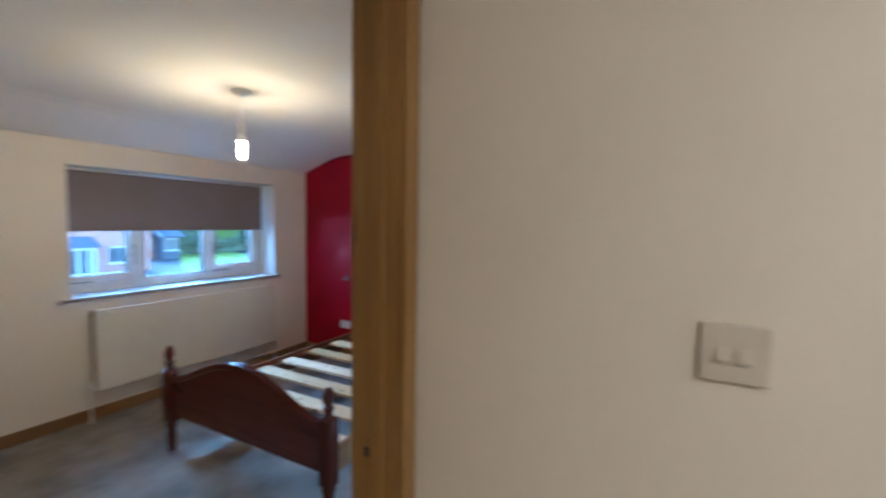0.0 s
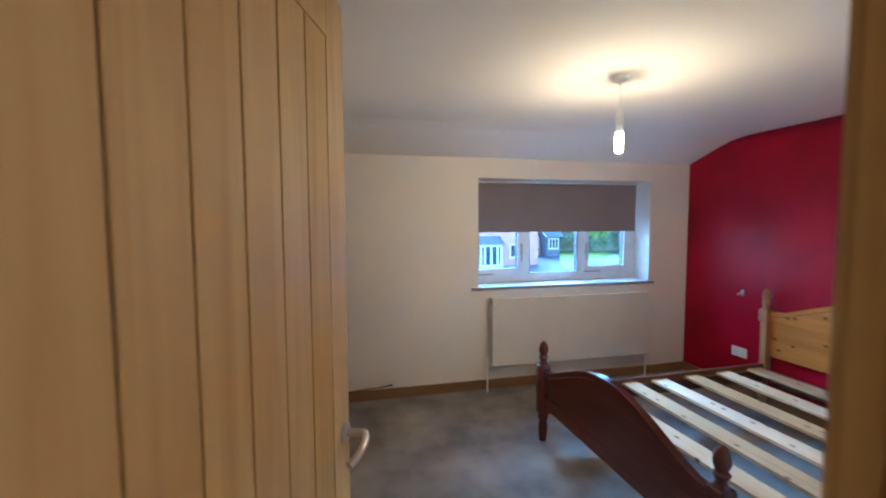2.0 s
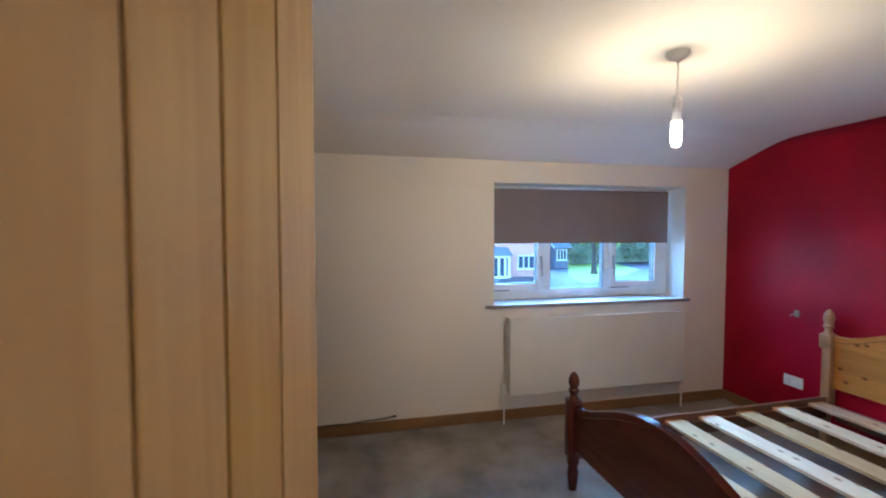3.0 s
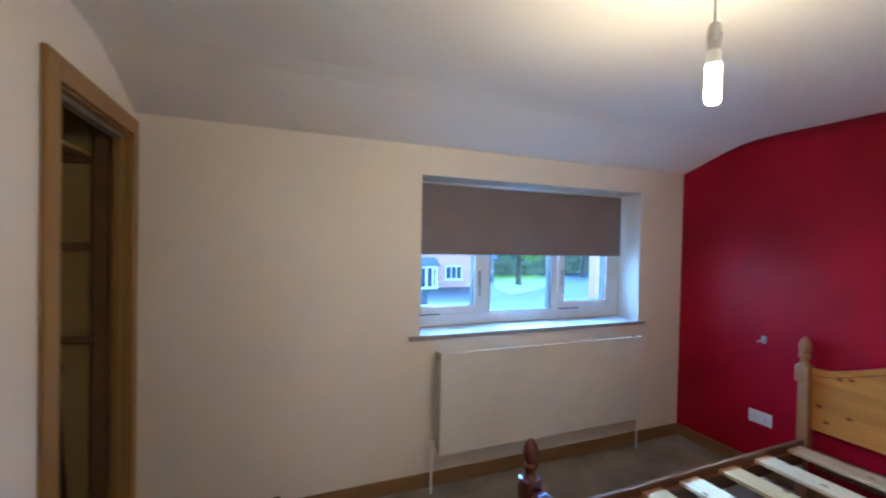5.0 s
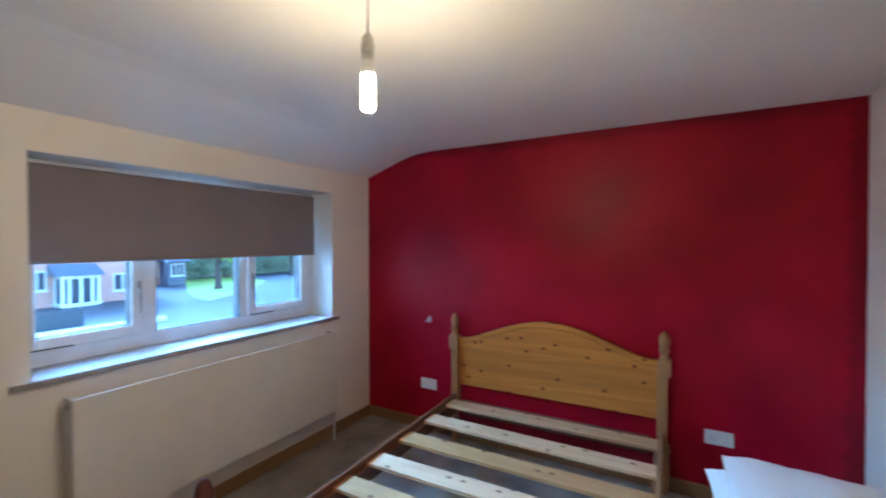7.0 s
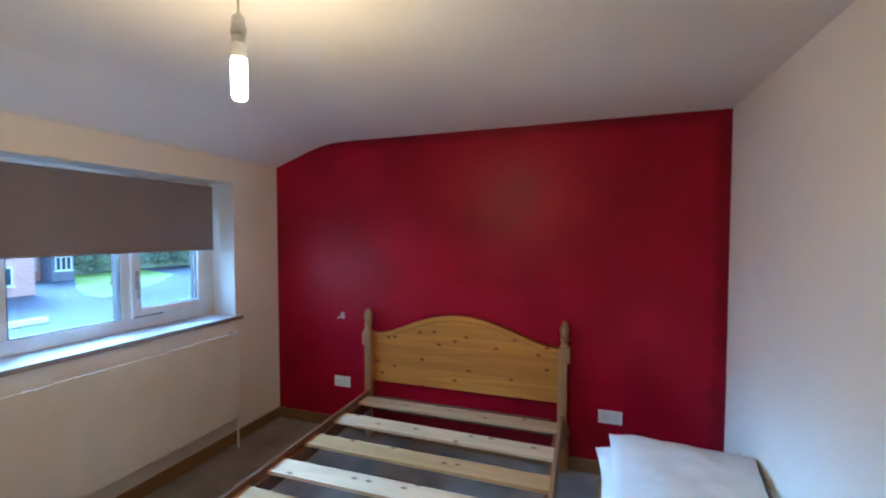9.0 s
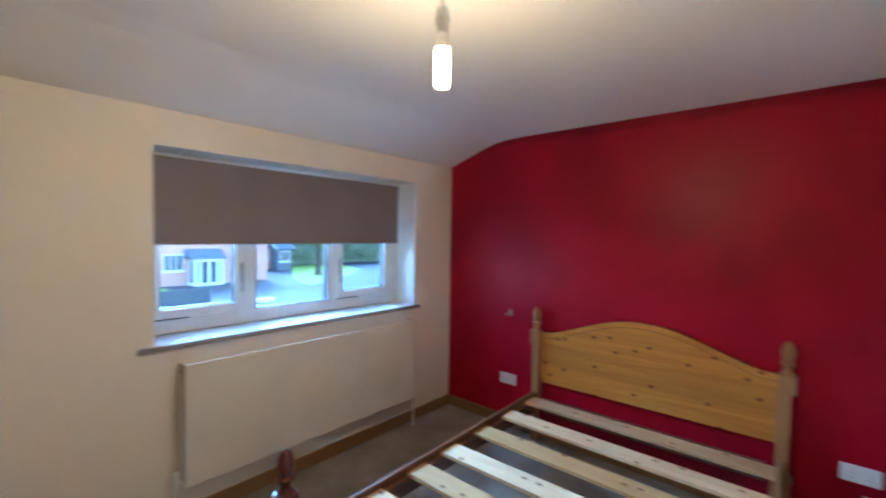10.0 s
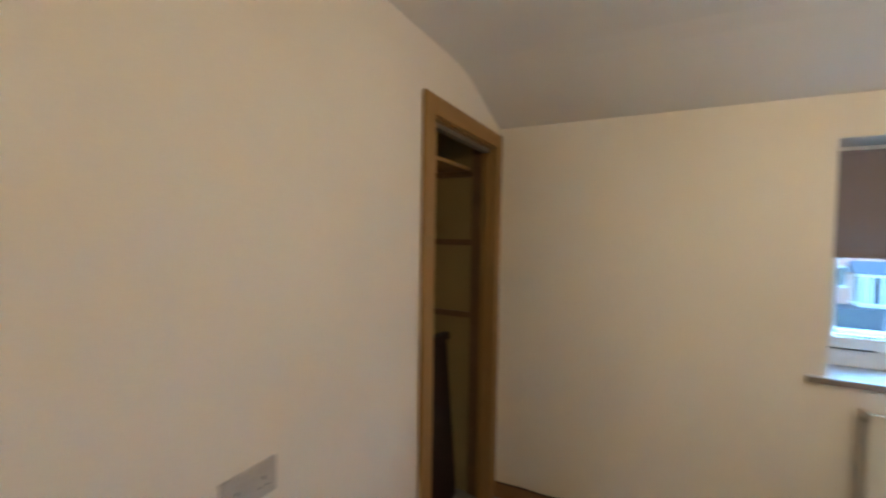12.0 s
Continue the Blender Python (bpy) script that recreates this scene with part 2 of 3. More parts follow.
# the sill's front edge stands in shade; its grey-brown colour carries that
M_NOSE = material("shaded_sill_edge", (0.29, 0.25, 0.235), 0.5, 0.15, 8, 60, 0.05)
M_GLASS = glass_material("window_glass")
M_BULB = glow("lit_bulb", (1.0, 0.78, 0.45), 78.0)
M_NECK = glow("lit_frosted_neck", (1.0, 0.80, 0.50), 0.03)
# glow of the unseen lamp added to brighten the landing
M_LANDING_FILL = glow("landing_fill_glow", (1.0, 0.92, 0.74), 10.4)
M_GASKET = material("dark_gasket", (0.05, 0.05, 0.055), 0.6, 0.1, 20, 80, 0.05)
M_BRICK = brick_material("red_brick", (0.50, 0.17, 0.11), (0.50, 0.38, 0.30))
M_ROOF = material("grey_roof_tile", (0.11, 0.12, 0.14), 0.8, 0.15, 2, 20, 0.3)
M_ASPHALT = material("wet_asphalt", (0.075, 0.072, 0.07), 0.6, 0.25, 0.25, 30, 0.15, spec=0.4)
M_GRASS = material("grass", (0.24, 0.30, 0.035), 0.9, 0.2, 0.5, 18, 0.5)
M_FENCE = material("dark_fence", (0.05, 0.055, 0.06), 0.8, 0.15, 3, 30, 0.2)
M_RENDER = material("white_render", (0.60, 0.585, 0.55), 0.8, 0.05, 2, 60, 0.2)
M_BARK = material("bark", (0.07, 0.055, 0.04), 0.9, 0.2, 3, 30, 0.5)
M_LEAF = material("leaf", (0.20, 0.28, 0.06), 0.7, 0.25, 1.0, 9, 0.2)
M_HEDGE = material("dark_hedge", (0.20, 0.24, 0.14), 0.8, 0.3, 0.6, 7, 0.3)
M_DARKGLASS = material("far_window_glass", (0.035, 0.045, 0.055), 0.25, 0.1, 2, 10, 0.0, spec=0.15)


# ---------- mesh helpers ----------
def box(bm, x0, x1, y0, y1, z0, z1, bevel=0.0):
    r = bmesh.ops.create_cube(bm, size=1.0)
    vs = r["verts"]
    for v in vs:
        v.co = ((x0 + x1) / 2 + v.co.x * (x1 - x0), (y0 + y1) / 2 + v.co.y * (y1 - y0), (z0 + z1) / 2 + v.co.z * (z1 - z0))
    if bevel:
        edges = list({e for v in vs for e in v.link_edges})
        bmesh.ops.bevel(bm, geom=edges, offset=bevel, segments=2, profile=0.5, affect="EDGES")
    return bm


def boxes(*specs, bevel=0.0):
    bm = bmesh.new()
    for sp in specs:
        box(bm, *sp, bevel=bevel)
    return bm


def lathe(bm, profile, centre, axis="z", n=20):
    """Turned shape: profile is (radius, height) from one end to the other."""
    rings = []
    for r, h in profile:
        ring = []
        for i in range(n):
            a = 2 * math.pi * i / n
            u, w = r * math.cos(a), r * math.sin(a)
            p = {"z": (u, w, h), "x": (h, u, w), "y": (u, h, w)}[axis]
            ring.append(bm.verts.new(Vector(centre) + Vector(p)))
        rings.append(ring)
    for a, b in zip(rings, rings[1:]):
        for i in range(n):
            bm.faces.new((a[i], a[(i + 1) % n], b[(i + 1) % n], b[i]))
    bm.faces.new(rings[0][::-1])
    bm.faces.new(rings[-1])
    bmesh.ops.recalc_face_normals(bm, faces=bm.faces)
    return bm


def slab(bm, outline, axis, a0, a1):
    """A flat outline of (u, w) pulled from a0 to a1 along an axis."""
    def at(u, w, a):
        return {"y": (u, a, w), "x": (a, u, w), "z": (u, w, a)}[axis]
    front = [bm.verts.new(at(u, w, a0)) for u, w in outline]
    back = [bm.verts.new(at(u, w, a1)) for u, w in outline]
    n = len(outline)
    bm.faces.new(front)
    bm.faces.new(back[::-1])
    for i in range(n):
        bm.faces.new((front[i], back[i], back[(i + 1) % n], front[(i + 1) % n]))
    bmesh.ops.recalc_face_normals(bm, faces=bm.faces)
    return bm


def tube(bm, points, r, n=10):
    """A round bar along a line of points."""
    pts = [Vector(p) for p in points]
    rings = []
    for i, p in enumerate(pts):
        d = (pts[min(i + 1, len(pts) - 1)] - pts[max(i - 1, 0)]).normalized()
        u = d.orthogonal().normalized() if not rings else (u - d * u.dot(d)).normalized()
        w = d.cross(u)
        rings.append([bm.verts.new(p + r * (math.cos(2 * math.pi * k / n) * u + math.sin(2 * math.pi * k / n) * w)) for k in range(n)])
    for a, b in zip(rings, rings[1:]):
        for i in range(n):
            bm.faces.new((a[i], a[(i + 1) % n], b[(i + 1) % n], b[i]))
    bm.faces.new(rings[0][::-1])
    bm.faces.new(rings[-1])
    bmesh.ops.recalc_face_normals(bm, faces=bm.faces)
    return bm


def mesh_of(name, bm, mat, smooth=False):
    me = bpy.data.meshes.new(name)
    bm.to_mesh(me)
    bm.free()
    me.materials.append(mat)
    if smooth:
        for p in me.polygons:
            p.use_smooth = True
        me.set_sharp_from_angle(angle=radians(40))
    return me


def part(name, bm, mat, parent, label="", smooth=False):
    ob = new(name, mesh_of(name, bm, mat, smooth))
    ob.parent = parent
    if label:
        ob["label"] = label
    return ob


def thing(name, bm, mat, label="", category="", kind="", group="", smooth=False):
    return tagged(new(name, mesh_of(name, bm, mat, smooth)), label, category, group, kind)


def empty(name, m, label="", category="", group="", kind=""):
    ob = tagged(new(name), label, category, group, kind)
    ob.matrix_basis = m
    return ob


# ---------- plan ----------
XW, XR = -4.0, -0.726        # window wall, door wall (room faces)
YC, YR = 0.375, 4.1          # wardrobe wall, red wall
XL = -0.62                   # door wall, landing face
H, EAVE = 2.30, 2.127        # ceiling, top of window wall
XO = -4.34                   # outer face of the house
SILL = 0.958
WY0, WY1, WZ1 = 1.842, 3.648, 1.952   # window opening
DY0, DY1, DZ = 0.384, 1.203, 2.085    # bedroom doorway, clear
CX0, CX1, CZ = -3.92, -3.216, 2.0      # wardrobe doorway, clear

# ---------- structure ----------
thing("floor", boxes((XO, XL + 0.02, -0.5, YR + 0.2, -0.12, 0)), M_CARPET, "grey-brown cut pile bedroom carpet with darker trodden marks", "floor", "structure")
thing("floor_landing", boxes((XL + 0.02, 1.4, -1.3, 1.4, -0.12, 0)), M_CARPET, "grey-brown carpet on the landing", "floor", "structure")
thing("wall_window", boxes((XO, XW, -0.5, WY0, 0, 2.6), (XO, XW, WY1, YR + 0.2, 0, 2.6), (XO, XW, WY0, WY1, 0, SILL - 0.03), (XO, XW, WY0, WY1, WZ1, 2.6)),
      M_CREAM, "cream painted plaster wall with the window", "wall", "structure")
thing("wall_red", boxes((XW, XR, YR, YR + 0.2, 0, 2.6)), M_RED, "deep crimson painted feature wall behind the bed", "wall", "structure")
thing("wall_wardrobe", boxes((XW, CX0 - 0.03, 0.305, YC, 0, 2.6), (CX1 + 0.03, XR, 0.305, YC, 0, 2.6), (CX0 - 0.03, CX1 + 0.03, 0.305, YC, CZ + 0.03, 2.6)),
      M_CREAM, "cream painted plaster wall with the wardrobe opening", "wall", "structure")
thing("wall_door", boxes((XR, XL, DY1 + 0.03, YR + 0.2, 0, 2.6), (XR, XL, DY0 - 0.03, DY1 + 0.03, DZ + 0.03, 2.6), (XR, XL, -1.3, DY0 - 0.03, 0, 2.6)),
      M_CREAM, "pale painted plaster wall with the bedroom doorway", "wall", "structure")
thing("wall_landing_switch", boxes((XL, 1.4, 1.262, 1.4, 0, 2.6)), M_CREAM, "cream painted landing wall with a light switch", "wall", "structure")
thing("wall_landing_back", boxes((1.4, 1.5, -1.3, 1.4, 0, 2.6)), M_CREAM, "cream painted landing wall", "wall", "structure")
thing("wall_landing_side", boxes((XL, 1.5, -1.4, -1.3, 0, 2.6)), M_CREAM, "cream painted landing wall", "wall", "structure")
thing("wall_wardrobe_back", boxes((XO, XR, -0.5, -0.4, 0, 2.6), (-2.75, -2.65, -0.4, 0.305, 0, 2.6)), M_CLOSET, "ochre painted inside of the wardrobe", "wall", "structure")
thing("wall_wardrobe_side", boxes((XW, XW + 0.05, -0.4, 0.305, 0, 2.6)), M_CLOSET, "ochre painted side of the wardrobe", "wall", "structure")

# ceiling with a sloped, rounded eaves strip along the window
profile = [(XO, EAVE - 0.117), (XW, EAVE), (-3.66, 2.246), (-3.55, 2.277), (-3.44, 2.294), (-3.3, H), (XR + 0.05, H), (XR + 0.05, 2.7), (XO, 2.7)]
thing("ceiling", slab(bmesh.new(), profile, "y", -0.5, YR + 0.1), M_CEIL, "off-white plaster ceiling sloping down to the window wall", "ceiling", "structure")
thing("ceiling_landing", boxes((XL - 0.05, 1.5, -1.4, 1.4, H, 2.7)), M_CEIL, "off-white landing ceiling", "ceiling", "structure")

# window reveal linings
thing("trim_reveal", boxes((XO + 0.02, XW - 0.002, WY1 - 0.004, WY1 + 0.002, SILL, WZ1), (XO + 0.02, XW - 0.002, WY0 - 0.002, WY0 + 0.004, SILL, WZ1), (XO + 0.02, XW - 0.002, WY0 + 0.004, WY1 - 0.004, WZ1 - 0.004, WZ1 + 0.002)),
      M_REVEAL, "white painted window reveal", "trim", "structure")


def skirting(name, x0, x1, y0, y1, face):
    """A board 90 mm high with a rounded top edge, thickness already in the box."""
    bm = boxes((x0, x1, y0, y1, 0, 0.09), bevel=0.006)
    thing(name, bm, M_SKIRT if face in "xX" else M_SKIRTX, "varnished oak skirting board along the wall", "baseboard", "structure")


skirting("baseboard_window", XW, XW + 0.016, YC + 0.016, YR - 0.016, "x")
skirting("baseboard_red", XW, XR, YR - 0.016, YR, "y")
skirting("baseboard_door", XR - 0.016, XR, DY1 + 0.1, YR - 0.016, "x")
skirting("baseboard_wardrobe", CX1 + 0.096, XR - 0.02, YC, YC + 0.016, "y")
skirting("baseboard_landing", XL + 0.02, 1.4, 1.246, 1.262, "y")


# ---------- window ----------
def window(name):
    """A white three-light window: outer frame, two mullions, two opening sashes, one fixed pane."""
    w = empty(name, pose(-4.215, 0, 0), "white plastic three-light casement window", "window", kind="structure")
    z0, z1, d = SILL + 0.003, WZ1 - 0.005, -0.07
    y0, y1 = WY0 + 0.005, WY1 - 0.005
    za, zb = z0 + 0.078, z1 - 0.06
    ya, yb = y0 + 0.014, 3.560
    part("window_frame", boxes((d, 0, y0, ya, z0, z1), (d, 0, yb, y1, z0, z1), (d, 0, ya, yb, z0, za), (d, 0, ya, yb, zb, z1), bevel=0.004), M_UPVC, w)
    for a, b in ((2.378, 2.446), (2.978, 3.03)):
        part("mullion", boxes((d, 0.002, a, b, za, zb), bevel=0.004), M_UPVC, w)
    for a, b, fl, fr in ((ya, 2.378, 0.058, 0.062), (3.03, yb, 0.060, 0.062)):
        f, t = 0.058, 0.018
        sash = part("sash", boxes((-0.05, t, a, a + fl, za, zb), (-0.05, t, b - fr, b, za, zb), (-0.05, t, a + fl, b - fr, za, za + f), (-0.05, t, a + fl, b - fr, zb - f, zb), bevel=0.006), M_UPVC, w)
        part("gasket", boxes((-0.012, 0.004, a + fl, a + fl + 0.005, za + f, zb - f), (-0.012, 0.004, b - fr - 0.006, b - fr, za + f, zb - f), (-0.012, 0.004, a + fl + 0.006, b - fr - 0.006, za + f, za + f + 0.005)), M_GASKET, sash)
        p = part("pane", boxes((-0.026, -0.022, a + fl + 0.001, b - fr - 0.001, za + f + 0.001, zb - f - 0.001)), M_GLASS, sash)
        part("glazing_rebate", boxes((-0.05, -0.027, a + fl, a + fl + 0.004, za + f, zb - f), (-0.05, -0.027, b - fr - 0.004, b - fr, za + f, zb - f), (-0.05, -0.027, a + fl + 0.004, b - fr - 0.004, za + f, za + f + 0.004)), M_GASKET, sash)
        p.visible_shadow = False
        yk = b - 0.03 if b < 2.5 else a + 0.03
        hb = bmesh.new()
        box(hb, t, t + 0.012, yk - 0.011, yk + 0.011, 1.22, 1.34, 0.004)
        box(hb, t + 0.012, t + 0.024, yk - 0.008, yk + 0.008, 1.16, 1.30, 0.004)
        part("window_handle", hb, M_HANDLE, sash, "worn grey casement handle")
        part("vent_slot", boxes((t - 0.0005, t + 0.002, a + 0.01, a + 0.20, za + 0.001, za + 0.008)), M_GASKET, sash)
    part("gasket", boxes((-0.014, -0.006, 2.448, 2.453, za, zb), (-0.014, -0.002, 2.971, 2.978, za, zb), (-0.014, -0.006, 2.453, 2.971, za, za + 0.005)), M_GASKET, w)
    part("glazing_rebate", boxes((-0.07, -0.027, 2.448, 2.452, za, zb), (-0.07, -0.027, 2.974, 2.978, za, zb), (-0.07, -0.027, 2.452, 2.974, za, za + 0.004)), M_GASKET, w)
    p = part("pane", boxes((-0.026, -0.022, 2.449, 2.977, za + 0.001, zb - 0.001)), M_GLASS, w)
    p.visible_shadow = False
    sill_bm = boxes((-0.07, 0.240, WY0, WY1, SILL - 0.028, SILL), (0.2155, 0.240, 1.775, WY0, SILL - 0.028, SILL), (0.2155, 0.240, WY1, 3.69, SILL - 0.028, SILL))
    part("window_sill", sill_bm, M_SILL, w, "white painted window board with a rounded nose")
    # front edge coloured darker than the board, as shade
    part("sill_nose", boxes((0.2402, 0.247, 1.775, 3.69, SILL - 0.027, SILL - 0.002), bevel=0.003), M_NOSE, w, "grey-brown front edge with its shade put into the colour")
    return w


window("window_1")


# ---------- blind ----------
def roller_blind():
    b = empty("roller_blind", pose(-4.157, 0, 0), "brown-grey fabric roller blind half drawn down in the window", "blind")
    y0, y1 = 1.859, 3.602
    part("fabric", boxes((-0.0012, 0.0012, y0 + 0.004, y1 - 0.004, 1.47, 1.905)), M_BLIND, b)
    part("bottom_bar", boxes((-0.005, 0.005, y0 + 0.003, y1 - 0.003, 1.452, 1.47), bevel=0.002), M_BLIND, b)
    part("roller", lathe(bmesh.new(), [(0.018, y0), (0.018, y1)], (-0.016, 0, 1.905), "y"), M_BLIND, b, smooth=True)
    for y in (y0 - 0.006, y1 + 0.001):
        part("bracket", boxes((-0.04, 0.008, y, y + 0.004, 1.875, WZ1 - 0.004)), M_WHITE, b)
    return b


roller_blind()


# ---------- radiator ----------
def radiator():
    r = empty("radiator", pose(XW, 0, 0), "cream enamelled flat panel radiator under the window", "radiator")
    y0, y1, z0, z1 = 1.938, 3.545, 0.252, 0.869
    part("front_panel", boxes((0.130, 0.138, y0, y1, z0, z1), bevel=0.0035), M_RAD, r)
    part("seam", boxes((0.122, 0.1298, y0 + 0.004, y1 - 0.004, z0 + 0.004, z1 - 0.010)), M_RADSIDE, r)
    part("back_panel", boxes((0.026, 0.040, y0 + 0.004, y1 - 0.004, z0 + 0.01, z1 - 0.034), bevel=0.006), M_RAD, r)
    for y, s in ((y0 + 0.001, -1), (y1 - 0.001, 1)):
        part("side_cover", slab(bmesh.new(), [(0.0405, z0 + 0.008), (0.1215, z0 + 0.008), (0.1215, z1 - 0.016), (0.112, z1 - 0.006), (0.048, z1 - 0.006), (0.0405, z1 - 0.016)], "y", y, y - s * 0.006), M_RADSIDE, r)
    g = bmesh.new()
    box(g, 0.0405, 0.1215, y0 + 0.008, y1 - 0.008, z1 - 0.034, z1 - 0.028)
    for i in range(40):
        y = y0 + 0.03 + i * 0.04
        box(g, 0.049, 0.113, y, y + 0.022, z1 - 0.0278, z1 - 0.022)
    part("top_grille", g, M_RADSIDE, r)
    part("convector", boxes(*[(0.0405, 0.121, y0 + 0.04 + i * 0.05, y0 + 0.042 + i * 0.05, z0 + 0.03, z1 - 0.03) for i in range(31)]), M_RADSIDE, r)
    for y, s in ((y0, -1), (y1, 1)):
        v = bmesh.new()
        lathe(v, [(0.008, -0.262), (0.008, -0.02), (0.013, -0.018), (0.013, 0.012), (0.017, 0.016), (0.017, 0.055 if s < 0 else 0.03), (0.012, 0.06 if s < 0 else 0.035)], (0.080, y + s * 0.028, z0 + 0.01), n=14)
        lathe(v, [(0.009, 0), (0.009, 0.03)] if s > 0 else [(0.009, -0.03), (0.009, 0)], (0.080, y + s * 0.0005 if s < 0 else y - 0.002, z0 + 0.012), "y", 12)
        part("valve", v, M_WHITE, r, "lockshield valve with a copper tail painted white", smooth=True)
    part("bleed_plug", lathe(bmesh.new(), [(0.011, -0.005), (0.011, 0.0), (0.007, 0.001)], (0.086, y0 + 0.0005, z1 - 0.04), "y", 14), M_BRASS, r, smooth=True)
    for y in (y0 + 0.25, y1 - 0.25):
        part("wall_bracket", boxes((0.0, 0.0265, y - 0.02, y + 0.02, z0 + 0.06, z1 - 0.08)), M_RADSIDE, r)
    return r


radiator()


# ---------- bedroom door ----------
def door():
    d = empty("door_1", pose(0, 0, 0), "open oak cottage door with vertical boards in an oak frame", "door", kind="structure")
    # frame: linings, stops, architraves
    part("lining", boxes((XR - 0.002, XL + 0.002, DY0 - 0.03, DY0, 0, DZ)), M_OAK, d)
    part("lining", boxes((XR - 0.002, XL + 0.002, DY1, DY1 + 0.03, 0, DZ)), M_OAK, d)
    part("lining", boxes((XR - 0.002, XL + 0.002, DY0 - 0.03, DY1 + 0.03, DZ, DZ + 0.03)), M_OAKX, d)
    part("door_stop", boxes((XR + 0.045, XR + 0.075, DY0, DY0 + 0.012, 0, DZ - 0.012), bevel=0.002), M_OAK, d)
    part("door_stop", boxes((XR + 0.045, XR + 0.075, DY1 - 0.008, DY1, 0, DZ - 0.012), bevel=0.002), M_OAK, d)
    part("door_stop", boxes((XR + 0.045, XR + 0.075, DY0, DY1, DZ - 0.012, DZ), bevel=0.002), M_OAKX, d)
    part("rebate_strip", boxes((XR - 0.030, XR - 0.0025, 0.3765, 0.391, 0, DZ + 0.03), bevel=0.002), M_OAK, d)
    for x0, x1 in ((XL + 0.0025, XL + 0.02), (XR - 0.02, XR - 0.0025)):
        part("architrave", boxes((x0, x1, DY1 + 0.002, DY1 + (0.049 if x0 > XR else 0.057), 0, DZ + 0.07), bevel=0.005), M_OAK, d)
        if x0 > XR:
            part("architrave", boxes((x0, x1, DY0 - 0.07, DY0 - 0.006, 0, DZ + 0.07), bevel=0.005), M_OAK, d)
            part("architrave", boxes((x0, x1, DY0 - 0.006, DY1 + 0.006, DZ + 0.006, DZ + 0.07), bevel=0.005), M_OAKX, d)
        else:
            part("architrave", boxes((x0, x1, DY0 + 0.01, DY1 + 0.006, DZ + 0.006, DZ + 0.07), bevel=0.005), M_OAKX, d)
    part("strike_plate", boxes((-0.710, -0.684, DY1 - 0.0012, DY1 + 0.001, 1.020, 1.092)), M_OAK, d)
    part("strike_hole", boxes((-0.704, -0.690, DY1 - 0.002, DY1 - 0.0011, 1.046, 1.068)), M_GASKET, d)
    # leaf, local: u along the leaf from the hinge, v towards the landing face
    leaf = new("leaf")
    leaf.parent = d
    leaf.matrix_basis = Matrix(((-0.951, 0.309, 0, -0.721), (0.309, 0.951, 0, 0.438), (0, 0, 1, 0.008), (0, 0, 0, 1)))
    leaf["label"] = "oak veneered leaf with vertical grooves"
    W, T, Z, E0 = 0.782, 0.038, 2.068, -0.018
    g0, step, lo, hi = 0.116, 0.1112, 0.20, 1.952
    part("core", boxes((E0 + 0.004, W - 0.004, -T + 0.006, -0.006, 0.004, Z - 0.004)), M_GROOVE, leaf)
    for side, (va, vb) in (("front", (-0.006, 0)), ("back", (-T, -T + 0.006))):
        part("stile", boxes((E0, g0 - 0.003, va, vb, 0, Z), bevel=0.0015), M_DOOR, leaf)
        part("stile", boxes((g0 + 5 * step + 0.003, W, va, vb, 0, Z), bevel=0.0015), M_DOOR, leaf)
        part("rail", boxes((g0 - 0.003, g0 + 5 * step + 0.003, va, vb, hi + 0.003, Z), bevel=0.0015), M_DOOR, leaf)
        part("rail", boxes((g0 - 0.003, g0 + 5 * step + 0.003, va, vb, 0, lo - 0.003), bevel=0.0015), M_DOOR, leaf)
        for i in range(5):
            part("plank", boxes((g0 + i * step + 0.003, g0 + (i + 1) * step - 0.003, va, vb, lo, hi), bevel=0.0015), M_DOOR, leaf)
    part("edge", boxes((E0, E0 + 0.004, -T + 0.006, -0.006, 0, Z)), M_DOOR, leaf)
    part("edge", boxes((W - 0.004, W, -T + 0.006, -0.006, 0, Z)), M_DOOR, leaf)
    part("edge", boxes((E0 + 0.004, W - 0.004, -T + 0.006, -0.006, Z - 0.004, Z)), M_DOOR, leaf)
    for s in (1, -1):
        v0 = 0.0 if s > 0 else -T
        h = bmesh.new()
        u, z = W - 0.045, 1.034
        lathe(h, [(0.026, 0), (0.026, s * 0.007), (0.022, s * 0.010)], (u, v0, z), "y", 20)
        tube(h, [(u, v0 + s * 0.006, z), (u, v0 + s * 0.035, z), (u - 0.003, v0 + s * 0.046, z + 0.002), (u - 0.012, v0 + s * 0.057, z + 0.004), (u - 0.028, v0 + s * 0.064, z + 0.004), (u - 0.050, v0 + s * 0.067, z + 0.001), (u - 0.075, v0 + s * 0.066, z - 0.004), (u - 0.098, v0 + s * 0.060, z - 0.010), (u - 0.114, v0 + s * 0.050, z - 0.016)], 0.0095, 12)
        part("door_handle", h, M_SATIN, leaf, "satin chrome lever handle on a round rose", smooth=True)
    part("latch", boxes((W - 0.0005, W + 0.001, -0.03, -0.008, 0.999, 1.069), (W, W + 0.008, -0.024, -0.014, 1.025, 1.043)), M_BRASS, leaf)
    for z in (0.22, 1.0, 1.756):
        hb = bmesh.new()
        lathe(hb, [(0.006, 0), (0.006, 0.1)], (E0 - 0.006, -T - 0.004, z), n=12)
        box(hb, E0 - 0.0015, E0, -T + 0.002, -0.006, z, z + 0.1)
        part("hinge", hb, M_BRASS, leaf, "steel butt hinge")


door()


